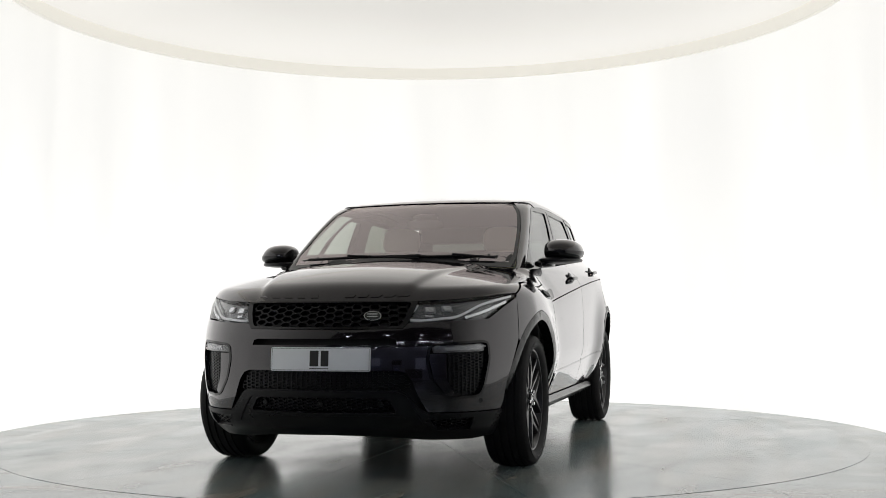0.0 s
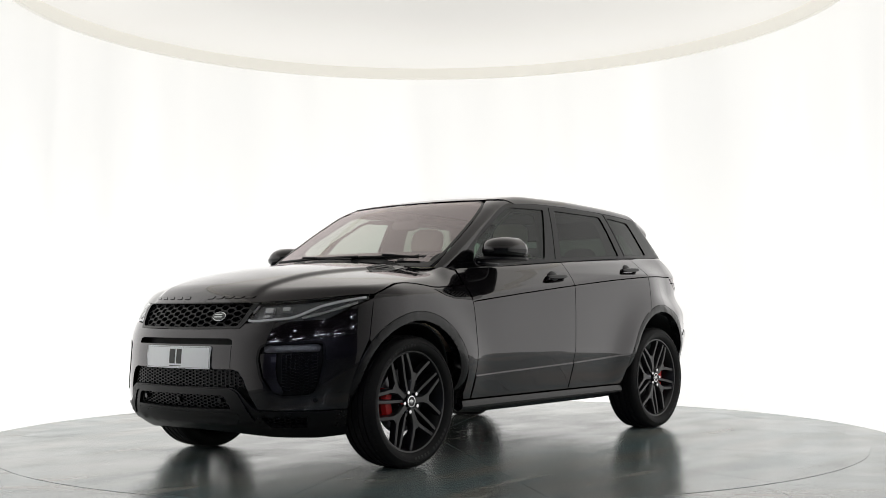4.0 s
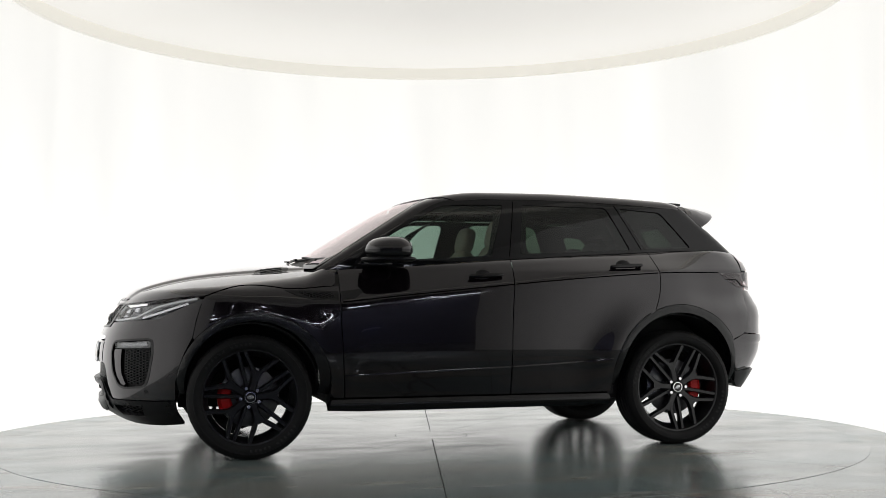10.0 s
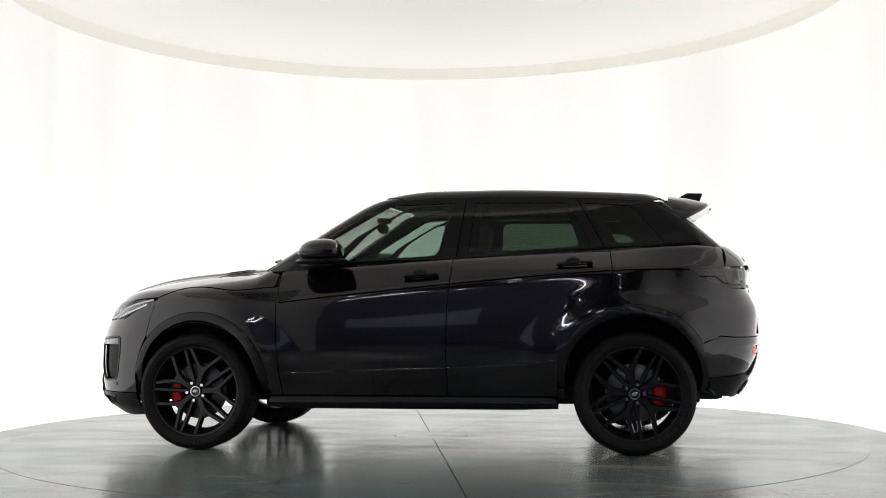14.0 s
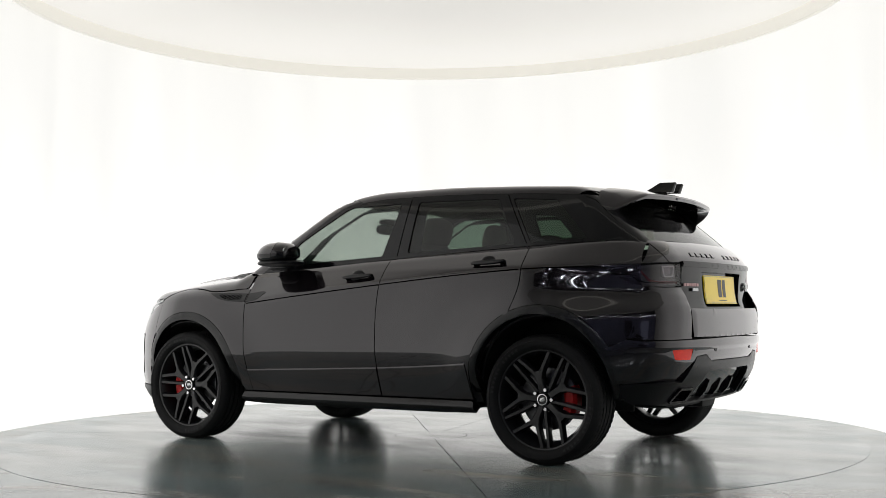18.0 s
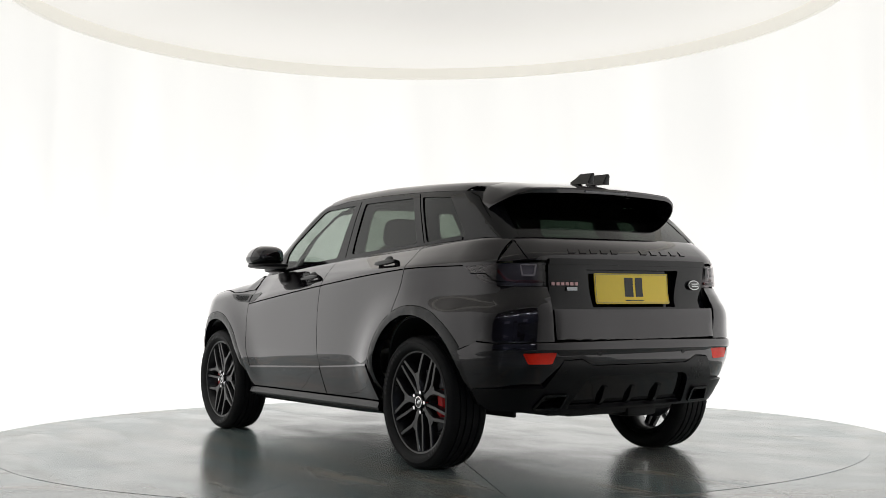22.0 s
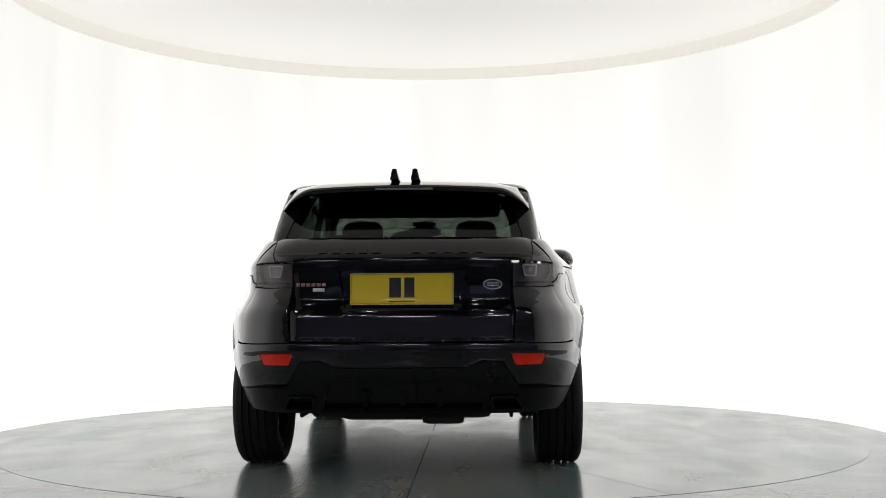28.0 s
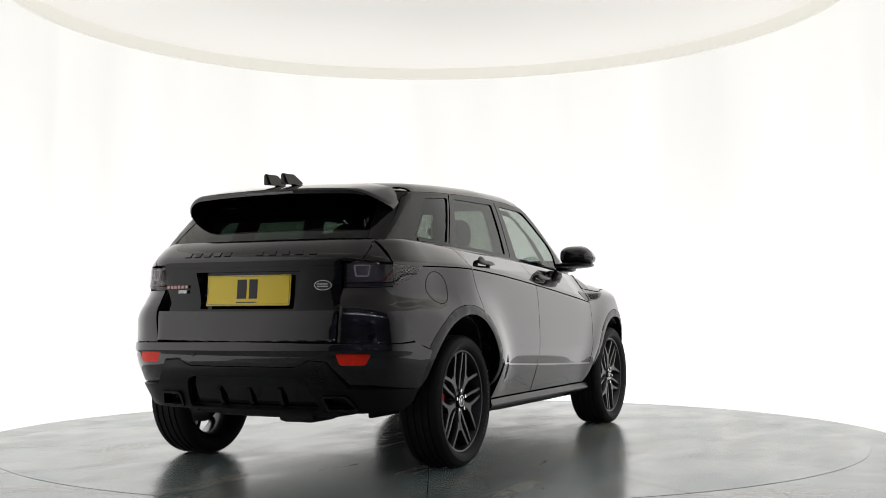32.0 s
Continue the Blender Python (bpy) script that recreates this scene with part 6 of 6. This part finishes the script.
def details():
    lf, rf, lr, rr = DOORS
    for side, front, rear in ((1, lf, lr), (-1, rf, rr)):
        mirror_set(side, front)
        handle_set(side, front, -0.076, 1.050, 2.5)
        handle_set(side, rear, -0.992, 1.112, 2.5)
    # shading of the shoulder crease laid on as thin black strips; lower flange
    line = bend([(0.80, 0.895), (0.516, 0.925), (0.1, 0.966), (-0.255, 0.999)], 4)
    up = [(x, z + 0.003) for x, z in line]
    pair("shoulder_shade_line", GAP_SHADE, (lf, rf), up + [(x, z - 0.003) for x, z in line[::-1]], from_side, off=0.0015, depth=0.004, step=0.05, roll=0.0)
    line = bend([(-0.262, 1.0), (-0.7, 1.037), (-1.0, 1.058), (-1.198, 1.070)], 4)
    pair("shoulder_shade_line", GAP_SHADE, (lr, rr), [(x, z + 0.003) for x, z in line] + [(x, z - 0.003) for x, z in line[::-1]], from_side, off=0.0015, depth=0.004, step=0.05, roll=0.0)
    line = bend([(-1.216, 1.071), (-1.4, 1.076), (-1.66, 1.076)], 4)
    pair("shoulder_shade_line", GAP_SHADE, BOTH, [(x, z + 0.003) for x, z in line] + [(x, z - 0.003) for x, z in line[::-1]], from_side, off=0.0015, depth=0.004, step=0.05, roll=0.0)
    def flange(top):
        """Swells outward just under its upper edge, then falls back."""
        def f(uv):
            d = top(uv[:, 0]) - uv[:, 1]
            q = np.clip(d / 0.007, 0, 1)
            return 0.0034 * q * q * (3 - 2 * q) - 0.012 * np.clip(d - 0.05, 0, 1)
        return f

    top_f, top_r = pchip((-0.30, 0.509), (-0.226, 0.507), (0.3, 0.489), (0.80, 0.472)), pchip((-0.90, 0.548), (-0.6, 0.526), (-0.236, 0.508))
    low_f = [(x, float(top_f(x))) for x in (0.790, 0.5, 0.3, 0.0, -0.226)] + [(-0.230, 0.339), (0.778, 0.339)]
    pair("door_flange", PAINT, (lf, rf), low_f, from_side, off=0.001, depth=0.006, roll=0.0, step=(0.04, 0.004), shape=flange(top_f))
    low_r = [(x, float(top_r(x))) for x in (-0.237, -0.5, -0.7, -0.868)] + [(-0.874, 0.50), (-0.878, 0.339), (-0.240, 0.339)]
    pair("door_flange", PAINT, (lr, rr), low_r, from_side, off=0.001, depth=0.006, roll=0.0, step=(0.04, 0.004), shape=flange(top_r))
    # belt trim under the windows
    belt = [(x, float(BELT_Z(x)) + 0.008) for x in np.linspace(0.62, -1.5, 20)]
    pair("belt_trim", GLOSS, BOTH, belt + [(x, z - 0.016) for x, z in belt[::-1]], from_side, form=cabin, off=0.006, depth=0.012, step=0.05, label="gloss black belt trim")
    # pillar strips between the panes
    for pts in ([(-0.270, 1.175), (-0.275, 1.175), (-0.328, 1.522), (-0.323, 1.522)], [(-1.163, 1.216), (-1.168, 1.216), (-1.008, 1.512), (-1.003, 1.512)]):
        pair("pillar_strip", GAP_SHADE, BOTH, pts, from_side, form=cabin, off=0.001, depth=0.006, step=0.02, roll=0.0)
    # wing vent
    vent = [(1.135, 0.963), (1.06, 0.930), (0.98, 0.912), (0.822, 0.905), (0.822, 0.958), (0.98, 0.962)]
    v = pair("wing_vent", GLOSS, BOTH, vent, from_side, off=0.004, depth=0.006, step=0.03, label="gloss black wing vent")
    for i in range(2):
        cells = [q for q in honeycomb([(1.06, 0.952), (0.86, 0.948), (0.86, 0.918), (1.0, 0.922)], 0.024, 0.012)]
        vv, ff = strips(cells, from_side, body, 0.003, 0.006, 0.008)
        if i:
            vv = np.array(vv) * [1, -1, 1]
        raw("vent_mesh", vv, ff, SATIN, v[i], smooth=False)
    strake = [(0.806, 0.958), (0.69, 0.972), (0.665, 0.966), (0.70, 0.935), (0.73, 0.915), (0.806, 0.905)]
    pair("strake", GLOSS, (lf, rf), strake, from_side, off=0.003, depth=0.005, step=0.03)
    # fuel flap on the right rear quarter
    ring = [((-1.565 + 0.085 * math.cos(a), 0.965 + 0.085 * math.sin(a)), (-1.565 + 0.085 * math.cos(b), 0.965 + 0.085 * math.sin(b))) for a, b in ((i * math.pi / 16, (i + 1) * math.pi / 16) for i in range(32))]
    vv, ff = strips(ring, from_side, body, 0.004, 0.004, 0.001)
    raw("fuel_flap", np.array(vv) * [1, -1, 1], ff, DARK, car, "round fuel flap joint", smooth=False)
    # bonnet vents and washer strip
    for side in (1, -1):
        vent = [(1.30, side * 0.60), (1.26, side * 0.50), (1.10, side * 0.47), (1.06, side * 0.52), (1.10, side * 0.60)]
        sheet("bonnet_vent", SATIN, car, rounded(vent, 0.02), from_above, off=0.004, depth=0.006, step=0.03, roll=0.003, label="satin black bonnet vent")
        for k in range(3):
            y = side * (0.515 + 0.025 * k)
            lay("vent_slat", GLOSS, car, [((1.24, y), (1.11, y))], from_above, width=0.008, depth=0.004, off=0.007)
    # wipers on the cowl
    sheet("cowl", PLASTIC, car, [(1.045 - 0.24 * y * y, y) for y in np.linspace(-0.72, 0.72, 19)] + [(0.90 - 0.24 * y * y, y) for y in np.linspace(0.72, -0.72, 19)], from_above, form=lambda p: np.minimum(body(p), cabin(p)), off=-0.004, depth=0.01, step=0.05, label="black plastic windscreen cowl")
    for pts in ([(0.925, -0.58, 1.158), (0.965, -0.30, 1.166), (0.975, 0.0, 1.170), (0.97, 0.16, 1.172)], [(0.965, 0.10, 1.166), (0.935, 0.35, 1.166), (0.86, 0.60, 1.160)]):
        w = part("wiper", tube(pts, 0.009, 6), SATIN, car, "black windscreen wiper")
        part("wiper_arm", tube([(pts[-1][0] + 0.05, pts[-1][1], 1.155), (pts[1][0] + 0.02, pts[1][1], pts[1][2] + 0.012)], 0.008, 6), SATIN, w)
    # roof side rails and panoramic glass
    for side in (1, -1):
        line = [(x, side * 0.598 * float(CABIN_PLAN(x))) for x in np.linspace(0.18, -1.55, 24)]
        lay("roof_joint", GLOSS, car, rim_line(line, False), from_above, form=cabin, width=0.008, depth=0.006, off=0.001)
    pano = rounded([(0.05, -0.44), (0.05, 0.44), (-1.15, 0.44), (-1.15, -0.44)], 0.06)
    sheet("panoramic_roof", GLOSS, car, pano, from_above, form=cabin, off=0.003, depth=0.006, step=0.05, label="black panoramic roof glass")


details()


# ---- cabin and underbody ----
def seat(x, y, back_lean=14, width=0.50, drop=0.0, leather=CREAM):
    s = new("seat")
    tagged(s, "cream leather seat with headrest" if leather is CREAM else "dark leather rear seat with headrest")
    s.parent = car
    s.matrix_basis = pose(x, y, drop)
    c = bmesh.new()
    rounded_body(c, (0.05, 0, 0.66), (0.26, width / 2, 0.09), 4)
    part("cushion", c, leather, s)
    lean = pose(-0.20, 0, 0.72, 0, -back_lean, 0)
    b = bmesh.new()
    rounded_body(b, (0, 0, 0.25), (0.075, width / 2, 0.31), 3.6, shape=lambda p: Vector((p.x, p.y * (1 - 0.22 * max(0, p.z / 0.33)), p.z)))
    o = part("backrest", b, leather, s)
    o.matrix_basis = lean
    h = bmesh.new()
    rounded_body(h, (0.01, 0, 0.628), (0.05, 0.135, 0.095), 3.2)
    o = part("headrest", h, leather, s)
    o.matrix_basis = lean
    for dy in (-0.06, 0.06):
        o = part("headrest_post", tube([(0, dy, 0.50), (0.005, dy, 0.60)], 0.007, 6), CHROME, s)
        o.matrix_basis = lean


def inside_and_under():
    for x, y in ((0.03, 0.37), (0.03, -0.37)):
        seat(x, y)
    for y in (0.40, -0.40):
        seat(-0.72, y, 20, 0.56, -0.12, CABIN)
    seat(-0.72, 0.0, 20, 0.24, -0.10, CABIN)
    b = bmesh.new()
    box(b, (0.36, 1.42, 0.30), pose(0.78, 0, 0.92), 0.08, 3)
    part("dashboard", b, CABIN, car, "dark dashboard")
    b = bmesh.new()
    rounded_body(b, (0.70, -0.37, 1.08), (0.10, 0.20, 0.05), 2.6)
    part("dial_hood", b, CABIN, car, "dark instrument hood")
    ring = [(0.50 - 0.18 * 0.42 * math.sin(a) * -1, -0.37 + 0.18 * math.cos(a), 1.02 + 0.18 * 0.9 * math.sin(a)) for a in np.linspace(0, 2 * math.pi, 32, endpoint=False)]
    sw = part("steering_wheel", tube(ring, 0.015, 8, True), CABIN, car, "dark leather steering wheel")
    hub = bmesh.new()
    rounded_body(hub, (0.52, -0.37, 1.02), (0.03, 0.09, 0.06), 2.5)
    part("steering_hub", hub, CABIN, sw)
    for a in (0, 180, 250, 290):
        q = radians(a)
        part("steering_spoke", tube([(0.52, -0.37, 1.02), (0.50 + 0.0756 * math.sin(q), -0.37 + 0.18 * math.cos(q), 1.02 + 0.162 * math.sin(q))], 0.012, 6), CABIN, sw)
    m = bmesh.new()
    rounded_body(m, (0.34, 0.0, 1.40), (0.025, 0.12, 0.035), 3)
    part("interior_mirror", m, CABIN, car, "dark interior mirror")
    m = bmesh.new()
    rounded_body(m, (0.33, 0.0, 1.452), (0.045, 0.085, 0.022), 2.6)
    part("sensor_pod", m, CABIN, car, "dark camera pod behind the windscreen")
    hl = [(0.20, -0.5), (0.20, 0.5), (-1.52, 0.5), (-1.52, -0.5)]
    sheet("headlining", CABIN_TOP, car, hl, from_above, form=cabin, off=-0.035, depth=0.01, step=0.08, label="grey headlining")
    b = bmesh.new()
    box(b, (0.16, 1.02, 0.13), pose(-1.34, 0, 1.435), 0.03)
    part("rear_roof_header", b, CABIN, car, "dark trim over the tailgate window")
    b = bmesh.new()
    box(b, (2.2, 1.5, 0.12), pose(-0.25, 0, 0.34), 0.03)
    part("floor_pan", b, DARK, car, "dark floor pan")
    for side in (1, -1):
        b = bmesh.new()
        box(b, (1.74, 0.14, 0.14), pose(0.0, side * 0.77, 0.35), 0.02)
        part("inner_sill", b, DARK, car, "dark inner sill")
    b = bmesh.new()
    box(b, (0.95, 1.0, 0.62), pose(1.42, 0, 0.61), 0.06)
    part("engine_block", b, DARK, car, "dark engine bay")
    b = bmesh.new()
    box(b, (0.92, 1.05, 0.62), pose(-1.52, 0, 0.70), 0.06)
    box(b, (0.50, 0.9, 0.14), pose(-1.62, 0, 0.36), 0.04)
    part("boot_tub", b, DARK, car, "dark boot tub")
    b = bmesh.new()
    box(b, (0.34, 0.55, 0.10), pose(-1.70, 0.05, 0.33), 0.04)
    part("silencer", b, DARK, car, "dark exhaust silencer")
    for y in (0.52, -0.52):
        part("exhaust_pipe", tube([(-1.50, y * 0.6, 0.32), (-1.72, y, 0.35), (-1.92, y, 0.375)], 0.03, 10), DARK, car, "dark exhaust pipe")
    b = bmesh.new()
    box(b, (0.26, 0.22, 0.07), pose(-1.75, -0.20, 0.295), 0.03)
    part("tow_cover", b, DARK, car, "dark hanging cover under the boot")
    # door cards and shut faces behind the outer panels
    for side in (1, -1):
        card = [(0.84, 1.07), (0.83, 0.30), (-0.92, 0.30), (-0.90, 0.52), (-1.0, 0.70), (-1.15, 0.84), (-1.25, 0.86), (-1.5, 0.84), (-1.7, 0.70), (-1.83, 0.78), (-1.83, 1.20), (-1.2, 1.18), (-0.27, 1.13), (0.6, 1.07)]
        d = shell(card, from_side, off=-0.035, depth=0.03, step=0.07)
        if side < 0:
            d = mirrored(d)
        raw("door_card", d[0], d[1], CABIN, car, "dark door lining", d[2])
        fend = [(0.80, 0.97), (0.80, 0.36), (0.86, 0.42), (0.95, 0.68), (1.1, 0.82), (1.3, 0.87), (1.5, 0.83), (1.64, 0.72), (1.60, 0.88), (1.4, 0.96)]
        d = shell(fend, from_side, off=-0.03, depth=0.03, step=0.07)
        if side < 0:
            d = mirrored(d)
        raw("wing_liner", d[0], d[1], DARK, car, "dark liner inside the wing", d[2])


inside_and_under()

# ---- turntable ----
def turntable():
    t = new("turntable")
    tagged(t, "round grey-green painted turntable with radial joints", "turntable")
    fl = floor_material("table_paint", 0.17)
    v, f = lathe([(0.001, -0.04), (TABLE_R, -0.04), (TABLE_R, -0.003), (0.001, -0.003)], 128, "z", False)
    raw("base", v, f, GAP_SHADE, t)
    cuts = [360 / 14 * k for k in range(14)]
    n = len(cuts)
    gap = 0.0022
    for i in range(n):
        a0, a1 = cuts[i], cuts[(i + 1) % n] + (360 if i == n - 1 else 0)
        for r0, r1 in ((0.245, TABLE_R),):
            pts = []
            for r, flip in ((r0, False), (r1, True)):
                d = math.degrees(gap / r)
                row = [(r * math.cos(radians(q)), r * math.sin(radians(q))) for q in np.linspace(a0 + d, a1 - d, 13)]
                pts += row[::-1] if flip else row
            k = len(pts)
            verts = [(x, y, 0.0) for x, y in pts] + [(x, y, -0.008) for x, y in pts]
            faces = [tuple(range(k))[::-1], tuple(range(k, 2 * k))] + [(j, (j + 1) % k, (j + 1) % k + k, j + k) for j in range(k)]
            raw("panel", verts, faces, fl, t, smooth=False)
    v, f = lathe([(0.001, 0.0), (0.240, 0.0), (0.240, -0.008)], 64, "z", False)
    raw("centre_plate", v, f, fl, t, smooth=False)
    return t


table = turntable()

motions()
